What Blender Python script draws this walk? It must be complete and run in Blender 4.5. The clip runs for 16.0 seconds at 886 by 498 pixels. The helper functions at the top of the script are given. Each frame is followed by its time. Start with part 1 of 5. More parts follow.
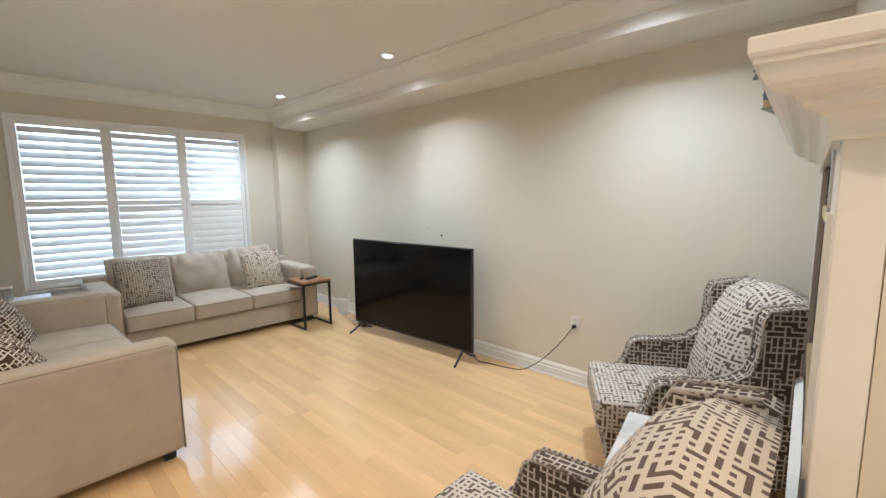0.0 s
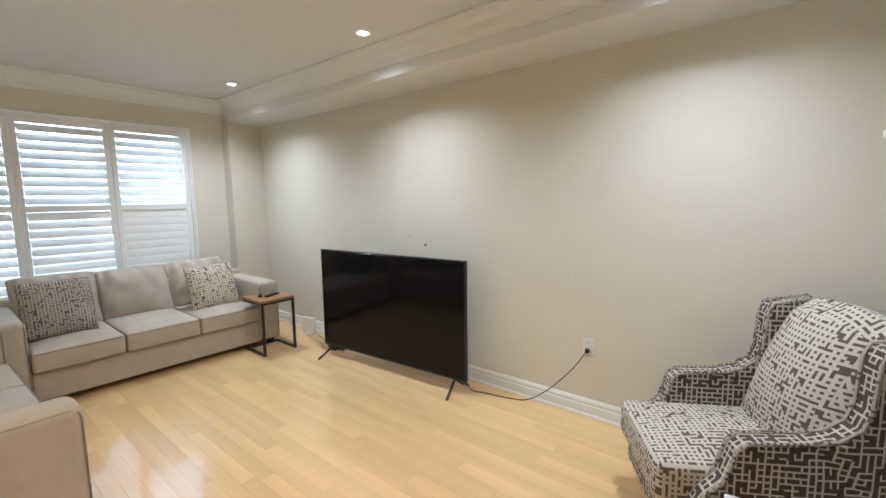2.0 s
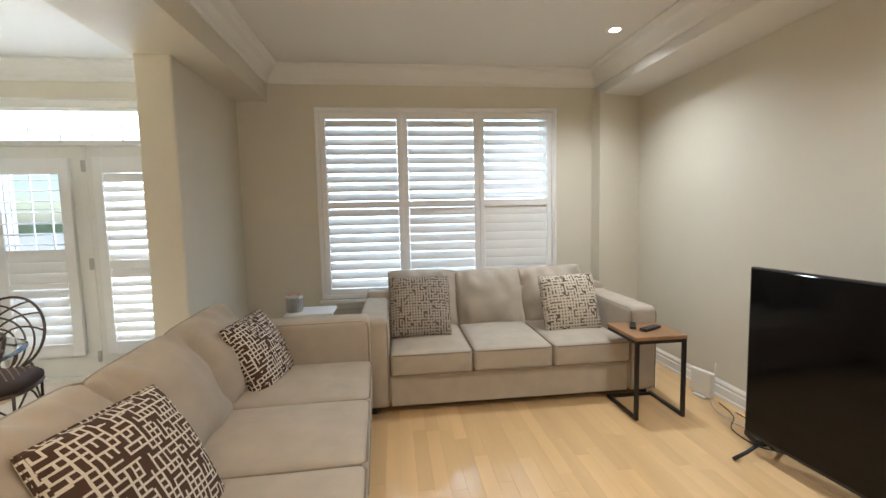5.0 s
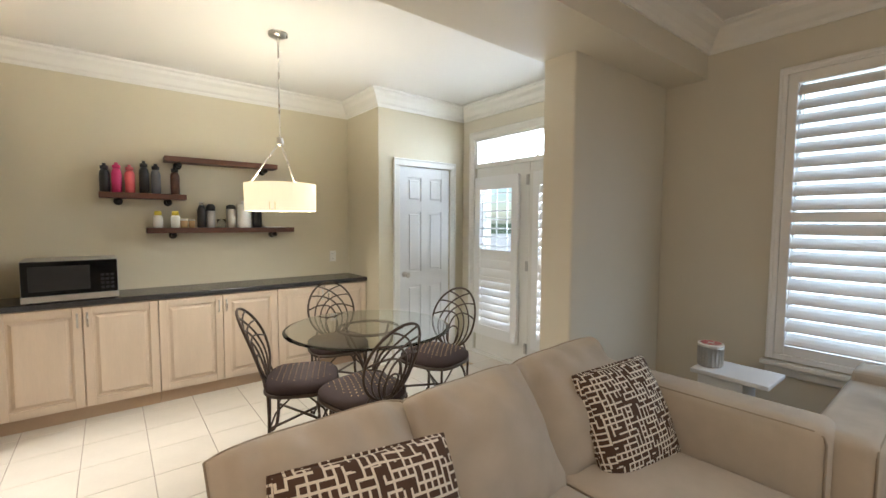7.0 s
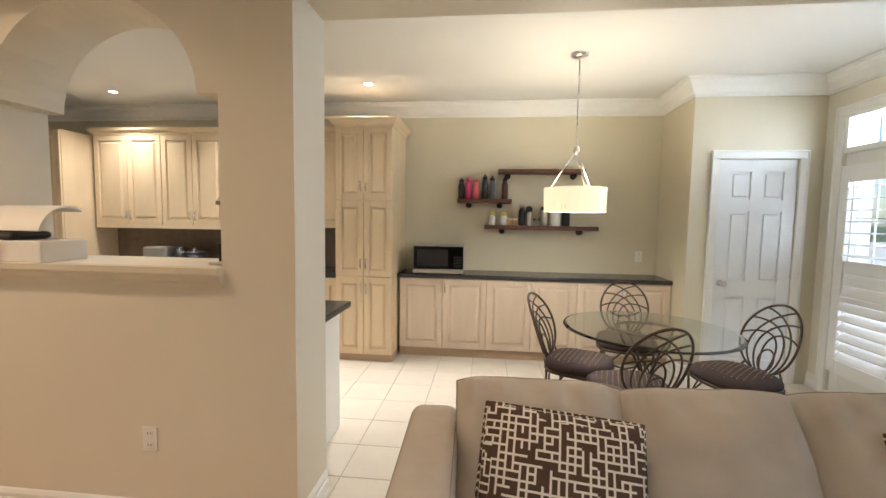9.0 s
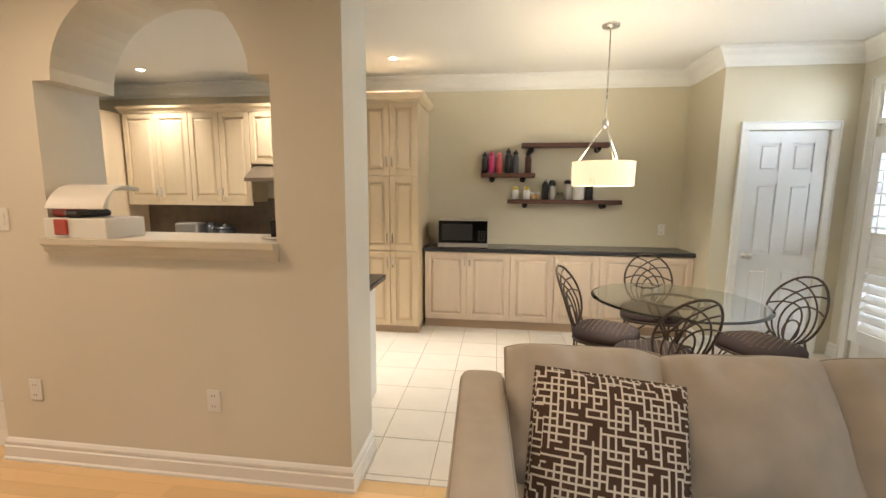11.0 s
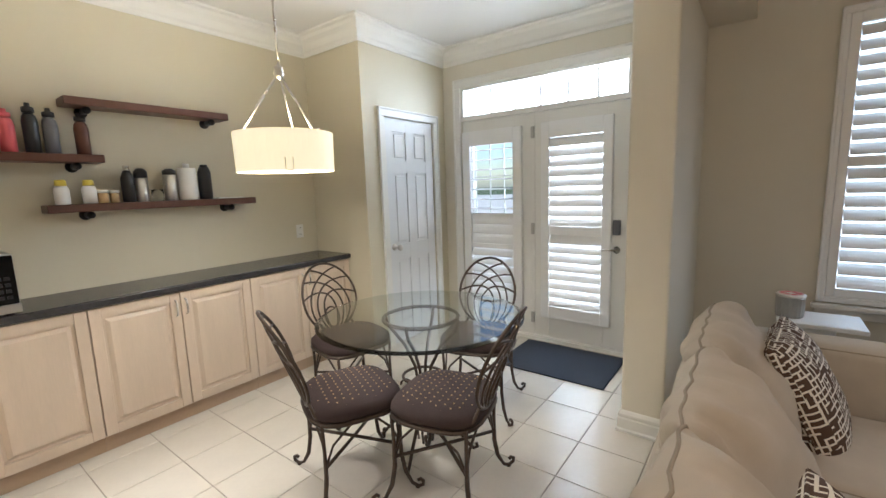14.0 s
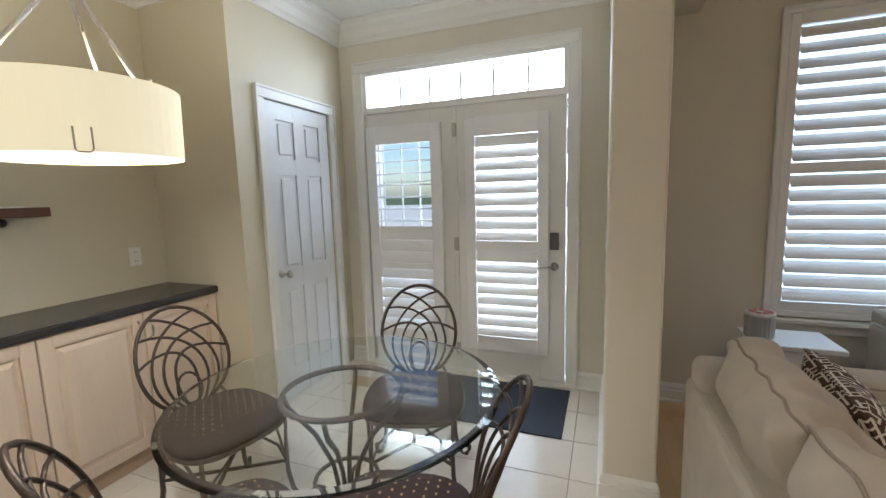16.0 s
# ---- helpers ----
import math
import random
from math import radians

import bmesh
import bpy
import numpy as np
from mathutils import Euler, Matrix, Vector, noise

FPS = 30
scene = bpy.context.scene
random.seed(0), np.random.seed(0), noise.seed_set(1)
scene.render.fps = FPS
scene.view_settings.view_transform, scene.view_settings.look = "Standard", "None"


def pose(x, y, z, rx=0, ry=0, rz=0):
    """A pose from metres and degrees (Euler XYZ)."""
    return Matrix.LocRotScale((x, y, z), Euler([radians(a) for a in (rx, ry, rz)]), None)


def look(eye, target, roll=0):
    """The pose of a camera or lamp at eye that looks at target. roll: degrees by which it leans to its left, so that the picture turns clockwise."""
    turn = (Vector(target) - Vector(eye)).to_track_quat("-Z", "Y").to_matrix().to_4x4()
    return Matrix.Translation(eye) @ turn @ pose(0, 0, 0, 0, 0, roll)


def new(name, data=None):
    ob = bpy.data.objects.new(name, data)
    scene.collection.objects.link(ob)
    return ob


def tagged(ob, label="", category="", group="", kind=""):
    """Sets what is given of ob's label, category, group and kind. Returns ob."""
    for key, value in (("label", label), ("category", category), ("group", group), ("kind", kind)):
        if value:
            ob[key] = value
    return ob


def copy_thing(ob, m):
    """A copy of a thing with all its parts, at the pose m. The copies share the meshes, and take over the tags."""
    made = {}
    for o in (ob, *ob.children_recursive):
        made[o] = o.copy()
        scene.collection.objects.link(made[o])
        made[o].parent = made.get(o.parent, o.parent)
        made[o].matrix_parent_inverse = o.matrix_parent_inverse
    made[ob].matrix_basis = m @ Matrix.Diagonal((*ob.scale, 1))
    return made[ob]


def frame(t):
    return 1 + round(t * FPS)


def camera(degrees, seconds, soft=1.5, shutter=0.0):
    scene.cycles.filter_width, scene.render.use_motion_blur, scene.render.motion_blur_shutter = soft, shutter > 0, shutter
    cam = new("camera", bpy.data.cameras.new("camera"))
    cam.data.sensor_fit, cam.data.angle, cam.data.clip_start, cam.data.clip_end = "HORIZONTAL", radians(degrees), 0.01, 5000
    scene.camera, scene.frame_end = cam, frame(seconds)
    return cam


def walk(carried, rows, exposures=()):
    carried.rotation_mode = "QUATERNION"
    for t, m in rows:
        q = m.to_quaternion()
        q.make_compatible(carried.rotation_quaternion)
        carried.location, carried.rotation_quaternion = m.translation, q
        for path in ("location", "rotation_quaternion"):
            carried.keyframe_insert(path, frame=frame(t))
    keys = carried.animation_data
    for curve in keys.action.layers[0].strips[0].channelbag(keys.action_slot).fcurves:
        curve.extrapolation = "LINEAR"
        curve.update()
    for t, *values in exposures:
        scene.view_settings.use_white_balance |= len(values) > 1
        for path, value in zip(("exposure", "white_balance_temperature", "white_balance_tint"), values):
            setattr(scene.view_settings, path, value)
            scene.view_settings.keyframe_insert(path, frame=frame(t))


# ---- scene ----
cam = camera(92.7, 16.0)
PATH = [
    (0, (-0.113, 0.508, 1.519), (-1.497, 1.931, 1.272), -0.6),
    (0.5, (-0.234, 0.593, 1.519), (-1.524, 2.104, 1.288), -0.7),
    (1, (-0.348, 0.692, 1.531), (-1.554, 2.272, 1.31), -0.8),
    (1.5, (-0.488, 0.747, 1.546), (-1.654, 2.356, 1.317), -1.0),
    (2, (-0.641, 0.782, 1.53), (-1.895, 2.322, 1.293), -0.8),
    (2.5, (-0.788, 0.796, 1.54), (-2.194, 2.193, 1.275), -0.9),
    (3, (-1.003, 0.896, 1.562), (-2.584, 2.089, 1.29), -1.3),
    (3.2, (-1.094, 0.923, 1.595), (-2.739, 2.024, 1.304), -1.8),
    (5.3, (-2.18, 1.268, 1.376), (-4.175, 1.28, 1.228), -0.8),
    (5.5, (-2.275, 1.283, 1.379), (-4.264, 1.129, 1.233), -0.6),
    (6, (-2.487, 1.373, 1.425), (-4.37, 0.721, 1.258), -0.2),
    (6.5, (-2.63, 1.4, 1.432), (-4.269, 0.263, 1.282), -0.1),
    (7, (-2.825, 1.348, 1.445), (-4.058, -0.221, 1.318), 0.3),
    (7.5, (-2.988, 1.376, 1.467), (-3.758, -0.466, 1.35), 0.7),
    (8, (-3.084, 1.467, 1.452), (-3.476, -0.491, 1.343), 0.6),
    (8.5, (-3.088, 1.607, 1.452), (-3.041, -0.389, 1.329), 0.6),
    (10.8, (-2.998, 1.927, 1.464), (-2.65, -0.025, 1.2), 0.8),
    (11, (-2.943, 1.832, 1.463), (-2.695, -0.134, 1.194), 0.4),
    (11.5, (-2.842, 1.538, 1.427), (-2.885, -0.443, 1.159), -0.0),
    (12, (-2.67, 1.23, 1.433), (-3.071, -0.708, 1.139), -0.7),
    (12.5, (-2.584, 0.973, 1.407), (-3.309, -0.867, 1.107), -1.1),
    (13, (-2.57, 0.675, 1.407), (-3.627, -0.998, 1.115), -1.7),
    (13.5, (-2.538, 0.432, 1.411), (-3.926, -0.98, 1.127), -1.9),
    (14, (-2.504, 0.257, 1.413), (-4.081, -0.938, 1.124), -1.9),
    (14.5, (-2.525, 0.176, 1.394), (-4.203, -0.872, 1.103), -1.7),
    (15, (-2.668, 0.037, 1.399), (-4.421, -0.886, 1.122), -1.6),
    (15.5, (-2.851, -0.113, 1.395), (-4.653, -0.939, 1.13), -1.6),
    (16, (-3.004, -0.331, 1.392), (-4.855, -1.044, 1.137), -1.6),
]
walk(cam, [(t, look(eye, target, roll)) for t, eye, target, roll in PATH],
     exposures=[(0, 0.5, 5400, 8), (3.2, 0.42, 5400, 8), (5.5, 0.32, 6000, 10), (7, 0.2, 5900, 11), (8.7, 0.18, 6000, 12), (11, 0.22, 6300, 12), (12.5, 0.15, 5700, 13), (14, 0.12, 5700, 12), (16, -0.15, 5700, 12)])

# ---- world, light ----
world = bpy.data.worlds.new("world")
scene.world = world
world.use_nodes = True
wn = world.node_tree.nodes
sky = wn.new("ShaderNodeTexSky")
sky.sky_type = "NISHITA"
sky.sun_disc = False
sky.sun_elevation, sky.sun_rotation = radians(42), radians(100)
world.node_tree.links.new(sky.outputs[0], wn["Background"].inputs[0])
wn["Background"].inputs[1].default_value = 0.15
sun = new("sun", bpy.data.lights.new("sun", "SUN"))
sun.data.energy, sun.data.angle, sun.data.color = 5.0, radians(0.5), (1, 0.96, 0.92)
sun.matrix_basis = look((20, -4, 18), (0, 0, 0))


def area(name, place, target, sx, sy, watts, colour):
    ob = new(name, bpy.data.lights.new(name, "AREA"))
    ob.data.shape, ob.data.size, ob.data.size_y = "RECTANGLE", sx, sy
    ob.data.energy, ob.data.color = watts, colour
    ob.matrix_basis = look(place, target)
    return ob


# daylight that stands at the windows' outer side
area("window_daylight", (-6.35, 1.68, 1.5), (-5, 1.68, 1.5), 2.15, 1.7, 36, (0.74, 0.87, 1.0))
area("transom_daylight", (-6.3, -1.35, 2.22), (-5, -1.35, 2.1), 1.6, 0.3, 34, (0.86, 0.93, 1.0))
area("door_daylight", (-6.4, -1.0, 1.1), (-5, -1.0, 1.1), 0.62, 1.75, 55, (0.86, 0.93, 1.0))
WARM = (1.0, 0.92, 0.80)


def spot(place, watts, colour=WARM, degrees=140):
    ob = new("can_light", bpy.data.lights.new("can_light", "SPOT"))
    ob.data.energy, ob.data.color, ob.data.spot_size, ob.data.spot_blend, ob.data.shadow_soft_size = watts, colour, radians(degrees), 1.0, 0.06
    ob.matrix_basis = look(place, (place[0], place[1] + 0.001, 0))


CANS_LR = [(-5.09, 2.895), (-3.07, 2.895), (-1.05, 2.895), (-3.07, 0.75), (-1.05, 0.75), (0.9, 0.8)]
CANS_K = [(-1.94, -2.28), (-0.55, -2.38), (0.8, -2.38), (0.1, -1.2)]
for cx, cy in CANS_LR:
    spot((cx, cy - (0.055 if cy > 2 else 0), 2.685), 82 if cy > 2 else (32 if cx < -2 else 60), (1.0, 0.99, 0.95) if cy > 2 else (1.0, 0.68, 0.41), 138 if cy > 2 else 150)
for cx, cy in CANS_K:
    spot((cx, cy, 2.685), 270 if cx < -1.5 else 95, WARM, 112 if cx < -1.5 else 128)
pendant_bulb = new("pendant_bulb", bpy.data.lights.new("pendant_bulb", "POINT"))
pendant_bulb.data.energy, pendant_bulb.data.color, pendant_bulb.data.shadow_soft_size = 34, (1.0, 0.91, 0.74), 0.07
pendant_bulb.location = (-3.76, -1.66, 1.6)
# added warm fill in the hall; no window or lamp stands there
hall_light = area("hall_fill_area", (1.9, 0.8, 1.6), (0, 0.8, 1.4), 1.6, 2.0, 16, (1.0, 0.84, 0.66))

# ---- materials ----


def mat(name, colour, rough=0.6, vary=0.08, scale=6.0, bump=0.0, bscale=120.0, metal=0.0, stretch=(1, 1, 1), rand=0.0, spec=0.5, coat=0.0, island=0.0):
    """A principled material with variation at two scales and a fine bump."""
    m = bpy.data.materials.new(name)
    m.use_nodes = True
    nt = m.node_tree
    n, l = nt.nodes, nt.links
    p = n["Principled BSDF"]
    p.inputs["Metallic"].default_value = metal
    p.inputs["Specular IOR Level"].default_value = spec
    p.inputs["Coat Weight"].default_value = coat
    co = n.new("ShaderNodeTexCoord")
    mp = n.new("ShaderNodeMapping")
    mp.inputs["Scale"].default_value = stretch
    l.new(co.outputs["Object"], mp.inputs[0])
    a = n.new("ShaderNodeTexNoise")
    a.inputs["Scale"].default_value, a.inputs["Detail"].default_value = scale, 5
    b = n.new("ShaderNodeTexNoise")
    b.inputs["Scale"].default_value, b.inputs["Detail"].default_value = bscale, 3
    l.new(mp.outputs[0], a.inputs[0])
    l.new(mp.outputs[0], b.inputs[0])
    s = n.new("ShaderNodeMath")
    s.operation = "ADD"
    l.new(a.outputs[0], s.inputs[0])
    h = n.new("ShaderNodeMath")
    h.operation = "MULTIPLY"
    h.inputs[1].default_value = 0.35
    l.new(b.outputs[0], h.inputs[0])
    l.new(h.outputs[0], s.inputs[1])
    last = s.outputs[0]
    for amount, source in ((rand, "object"), (island, "island")):
        if amount:
            oi = n.new("ShaderNodeObjectInfo" if source == "object" else "ShaderNodeNewGeometry")
            k = n.new("ShaderNodeMath")
            k.operation = "MULTIPLY_ADD"
            k.inputs[1].default_value = amount
            l.new(oi.outputs["Random" if source == "object" else "Random Per Island"], k.inputs[0])
            l.new(last, k.inputs[2])
            last = k.outputs[0]
    r = n.new("ShaderNodeMapRange")
    r.inputs["From Min"].default_value, r.inputs["From Max"].default_value = 0.35, 1.0 + max(rand, island)
    r.inputs["To Min"].default_value, r.inputs["To Max"].default_value = 1 - vary, 1 + vary
    l.new(last, r.inputs[0])
    mx = n.new("ShaderNodeVectorMath")
    mx.operation = "SCALE"
    mx.inputs[0].default_value = colour
    l.new(r.outputs[0], mx.inputs["Scale"])
    l.new(mx.outputs[0], p.inputs["Base Color"])
    rr = n.new("ShaderNodeMapRange")
    rr.inputs["To Min"].default_value, rr.inputs["To Max"].default_value = max(rough - 0.08, 0.02), min(rough + 0.08, 1)
    l.new(a.outputs[0], rr.inputs[0])
    l.new(rr.outputs[0], p.inputs["Roughness"])
    if bump:
        bp = n.new("ShaderNodeBump")
        bp.inputs["Strength"].default_value, bp.inputs["Distance"].default_value = bump, 0.002
        l.new(b.outputs[0], bp.inputs["Height"])
        l.new(bp.outputs[0], p.inputs["Normal"])
    return m


def glow(name, colour, strength):
    m = bpy.data.materials.new(name)
    m.use_nodes = True
    p = m.node_tree.nodes["Principled BSDF"]
    p.inputs["Base Color"].default_value = (*colour, 1)
    p.inputs["Emission Color"].default_value = (*colour, 1)
    p.inputs["Emission Strength"].default_value = strength
    p.inputs["Roughness"].default_value = 0.7
    return m


def glass(name, tint=(0.95, 1, 0.98), rough=0.0):
    m = bpy.data.materials.new(name)
    m.use_nodes = True
    p = m.node_tree.nodes["Principled BSDF"]
    p.inputs["Base Color"].default_value = (*tint, 1)
    p.inputs["Roughness"].default_value = rough
    p.inputs["Transmission Weight"].default_value = 1
    p.inputs["IOR"].default_value = 1.45
    return m


def fret(name, dark, light, cell=0.03, width=0.13, keep=0.38):
    """Woven fretwork: broken right-angled light lines on a dark ground, laid out on the mesh's metric UVs."""
    m = mat(name, dark, 0.85, 0.1, 30, 0.5, 900, spec=0.2)
    n, l = m.node_tree.nodes, m.node_tree.links
    p = n["Principled BSDF"]

    def math_node(op, *values):
        k = n.new("ShaderNodeMath")
        k.operation = op
        for i, v in enumerate(values):
            if isinstance(v, (int, float)):
                k.inputs[i].default_value = v
            else:
                l.new(v, k.inputs[i])
        return k.outputs[0]

    co = n.new("ShaderNodeTexCoord")
    sp = n.new("ShaderNodeSeparateXYZ")
    l.new(co.outputs["UV"], sp.inputs[0])
    u = math_node("DIVIDE", sp.outputs[0], cell)
    v = math_node("DIVIDE", sp.outputs[1], cell)
    cells = []
    for du, dv in ((0, 0),):
        fu, fv = math_node("FLOOR", u), math_node("FLOOR", v)
        cb = n.new("ShaderNodeCombineXYZ")
        l.new(fu, cb.inputs[0])
        l.new(fv, cb.inputs[1])
        wn_ = n.new("ShaderNodeTexWhiteNoise")
        wn_.noise_dimensions = "2D"
        l.new(cb.outputs[0], wn_.inputs["Vector"])
        cl = n.new("ShaderNodeSeparateColor")
        l.new(wn_.outputs["Color"], cl.inputs[0])
        cells.append(cl)
    ru = math_node("FRACT", u)
    rv = math_node("FRACT", v)
    a = math_node("MULTIPLY", math_node("LESS_THAN", ru, 2 * width), math_node("GREATER_THAN", cells[0].outputs[0], keep))
    b = math_node("MULTIPLY", math_node("LESS_THAN", rv, 2 * width), math_node("GREATER_THAN", cells[0].outputs[1], keep))
    on = math_node("MAXIMUM", a, b)
    mx = n.new("ShaderNodeMix")
    mx.data_type = "RGBA"
    l.new(on, mx.inputs["Factor"])
    old = p.inputs["Base Color"].links[0].from_socket
    l.new(old, mx.inputs["A"])
    mx.inputs["B"].default_value = (*light, 1)
    l.new(mx.outputs["Result"], p.inputs["Base Color"])
    return m


OLIVE = mat("breakfast_paint", (0.60, 0.545, 0.41), 0.55, 0.03, 1.5, 0.15, 300)
PAINT = mat("wall_paint", (0.67, 0.63, 0.53), 0.55, 0.03, 1.5, 0.15, 300)
CEIL_M = mat("ceiling_paint", (0.74, 0.725, 0.69), 0.7, 0.02, 1.2, 0.15, 250)
WHITE = mat("white_trim", (0.78, 0.77, 0.73), 0.38, 0.03, 4, 0.08, 200)
DOORW = mat("door_paint", (0.74, 0.75, 0.76), 0.35, 0.03, 4, 0.08, 200)
LOUV = mat("shutter_paint", (0.84, 0.84, 0.83), 0.35, 0.02, 5, 0.05, 200)
MAPLE = mat("maple_plank", (0.70, 0.48, 0.24), 0.15, 0.16, 2.2, 0.03, 60, stretch=(0.25, 3, 1), rand=0.6, coat=0.4)
MAPLEJ = mat("maple_planks", (0.70, 0.48, 0.24), 0.15, 0.16, 2.2, 0.03, 60, stretch=(0.25, 3, 1), island=0.6, coat=0.4)
TILE = mat("floor_tile", (0.66, 0.61, 0.53), 0.18, 0.07, 5, 0.12, 40, rand=0.35)
GROUT = mat("grout", (0.36, 0.32, 0.27), 0.9, 0.1, 20, 0.3, 200)
SUBF = mat("subfloor", (0.50, 0.34, 0.17), 0.8)
LINEN = mat("sofa_linen", (0.475, 0.42, 0.345), 0.9, 0.1, 9, 0.7, 700, spec=0.2)
# piping of the same linen, with the seams' shade put into its colour
LINEND = mat("sofa_piping_shaded", (0.31, 0.265, 0.21), 0.9, 0.1, 20, 0.5, 700, spec=0.2)
FRET = fret("fret_fabric", (0.055, 0.04, 0.034), (0.52, 0.48, 0.42), 0.029, 0.13, 0.33)
FRETL = fret("fret_fabric_fine", (0.085, 0.065, 0.055), (0.55, 0.51, 0.44), 0.024, 0.15, 0.3)
FRETI = fret("fret_fabric_light", (0.13, 0.10, 0.085), (0.58, 0.54, 0.47), 0.022, 0.26, 0.2)
FRETP = fret("fret_pillow", (0.085, 0.05, 0.035), (0.72, 0.67, 0.57), 0.0225, 0.15, 0.3)
FRETS = fret("fret_pillow_small", (0.13, 0.10, 0.085), (0.42, 0.38, 0.33), 0.021, 0.26, 0.22)
FRETB = fret("fret_pillow_beige", (0.15, 0.11, 0.08), (0.62, 0.56, 0.46), 0.024, 0.28, 0.2)
IRON = mat("bronze_iron", (0.085, 0.062, 0.048), 0.42, 0.25, 15, 0.3, 120, metal=0.75)
BLACKM = mat("black_metal", (0.03, 0.027, 0.025), 0.4, 0.1, 10, 0.1, 100, metal=0.5)
SEATF = mat("seat_fabric", (0.05, 0.034, 0.032), 0.85, 0.15, 20, 0.6, 500, spec=0.2)
MAPLEC = mat("cabinet_wood", (0.64, 0.52, 0.40), 0.38, 0.10, 2.5, 0.1, 60, stretch=(3, 3, 0.3))
MAPLEK = mat("kitchen_cabinet_wood", (0.66, 0.52, 0.34), 0.38, 0.10, 2.5, 0.1, 60, stretch=(3, 3, 0.3))
KICK = mat("toe_board", (0.42, 0.30, 0.20), 0.5, 0.1, 4, 0.1, 60)
STONE = mat("dark_worktop", (0.035, 0.033, 0.035), 0.22, 0.3, 60, 0.05, 300)
BACKSPL = mat("brown_splash", (0.16, 0.115, 0.08), 0.45, 0.25, 12, 0.2, 80)
MARBLE = mat("marble_top", (0.66, 0.66, 0.65), 0.2, 0.25, 9, 0.0, 30)
WALNUT = mat("shelf_wood", (0.095, 0.035, 0.02), 0.45, 0.3, 3, 0.2, 60, stretch=(0.4, 4, 4))
OAKT = mat("side_table_wood", (0.30, 0.165, 0.08), 0.4, 0.25, 3, 0.1, 60, stretch=(0.5, 4, 1))
CHROME = mat("brushed_nickel", (0.6, 0.58, 0.55), 0.28, 0.05, 10, 0.05, 100, metal=1)
STEEL = mat("steel", (0.5, 0.49, 0.47), 0.32, 0.05, 10, 0.05, 100, metal=0.9)
SCREEN = mat("tv_screen", (0.004, 0.004, 0.0045), 0.1, 0.05, 4, spec=0.25)
BLACKP = mat("black_plastic", (0.012, 0.012, 0.013), 0.35, 0.1, 10)
GREYP = mat("grey_plastic", (0.12, 0.12, 0.13), 0.4, 0.1, 10)
WHITEP = mat("white_plastic", (0.75, 0.74, 0.70), 0.35, 0.03, 10)
PINK = mat("pink_plastic", (0.55, 0.03, 0.15), 0.35, 0.08, 10)
CORAL = mat("coral_plastic", (0.6, 0.10, 0.11), 0.35, 0.08, 10)
YELLOW = mat("yellow_plastic", (0.7, 0.55, 0.06), 0.35, 0.08, 10)
TAN = mat("tan_contents", (0.45, 0.3, 0.14), 0.6, 0.2, 40)
RED = mat("red_plastic", (0.42, 0.05, 0.03), 0.4, 0.1, 10)
BLUE = mat("blue_cover", (0.03, 0.10, 0.30), 0.5, 0.1, 10)
GREEN = mat("green_ceramic", (0.12, 0.20, 0.10), 0.3, 0.4, 25)
PAGES = mat("book_pages", (0.60, 0.47, 0.27), 0.8, 0.1, 60)
MATM = mat("door_mat", (0.025, 0.032, 0.048), 0.95, 0.2, 30, 0.8, 400)
SHADE = glow("lamp_shade", (0.80, 0.70, 0.45), 0.85)
BULB = glow("can_bulb", (1.0, 0.9, 0.72), 14)
GLASS = glass("clear_glass")
GLASST = glass("table_glass", (0.94, 0.985, 0.965))
FBOX = mat("firebox", (0.012, 0.012, 0.012), 0.35, 0.2, 12)
BRASS = mat("brass_strip", (0.55, 0.42, 0.24), 0.35, 0.08, 12, metal=0.5)
# brick bleached nearly white: the glare outside is put into its colour
BRICK = mat("outside_brick_bleached", (0.80, 0.81, 0.82), 0.9, 0.2, 3, 0.5, 40)
GRASS = mat("grass", (0.06, 0.09, 0.03), 0.95, 0.3, 2, 0.6, 60)
DECK = mat("deck_stone", (0.52, 0.51, 0.49), 0.9, 0.15, 3, 0.4, 60)
ROOFM = mat("roof_shingle", (0.09, 0.08, 0.08), 0.9, 0.2, 6, 0.4, 60)

# ---- mesh helpers ----


def box_uv(bm):
    uv = bm.loops.layers.uv.verify()
    for f in bm.faces:
        a = max(range(3), key=lambda i: abs(f.normal[i]))
        i, j = [(1, 2), (0, 2), (0, 1)][a]
        for lp in f.loops:
            lp[uv].uv = (lp.vert.co[i] + 3.1, lp.vert.co[j] + 5.3)


def finish(name, bm, material, smooth=False, uv=False):
    bm.normal_update()
    if uv:
        box_uv(bm)
    me = bpy.data.meshes.new(name)
    bm.to_mesh(me)
    bm.free()
    if smooth:
        me.shade_smooth()
    me.materials.append(material)
    return me


def thing(name, label, category, group="", kind="", at=(0, 0, 0), turn=0):
    ob = new(name)
    ob.empty_display_size = 0.1
    ob.matrix_basis = pose(*at, 0, 0, turn)
    return tagged(ob, label, category, group, kind)


def solid(name, bm, material, label="", category="", kind="", group="", smooth=False, uv=False, m=None):
    ob = new(name, finish(name, bm, material, smooth, uv))
    if m is not None:
        ob.matrix_basis = m
    return tagged(ob, label, category, group, kind)


def part(name, bm, material, parent, label="", smooth=False, uv=False, m=None, kind=""):
    ob = new(name, finish(name, bm, material, smooth, uv))
    ob.parent = parent
    if m is not None:
        ob.matrix_basis = m
    return tagged(ob, label, kind=kind)


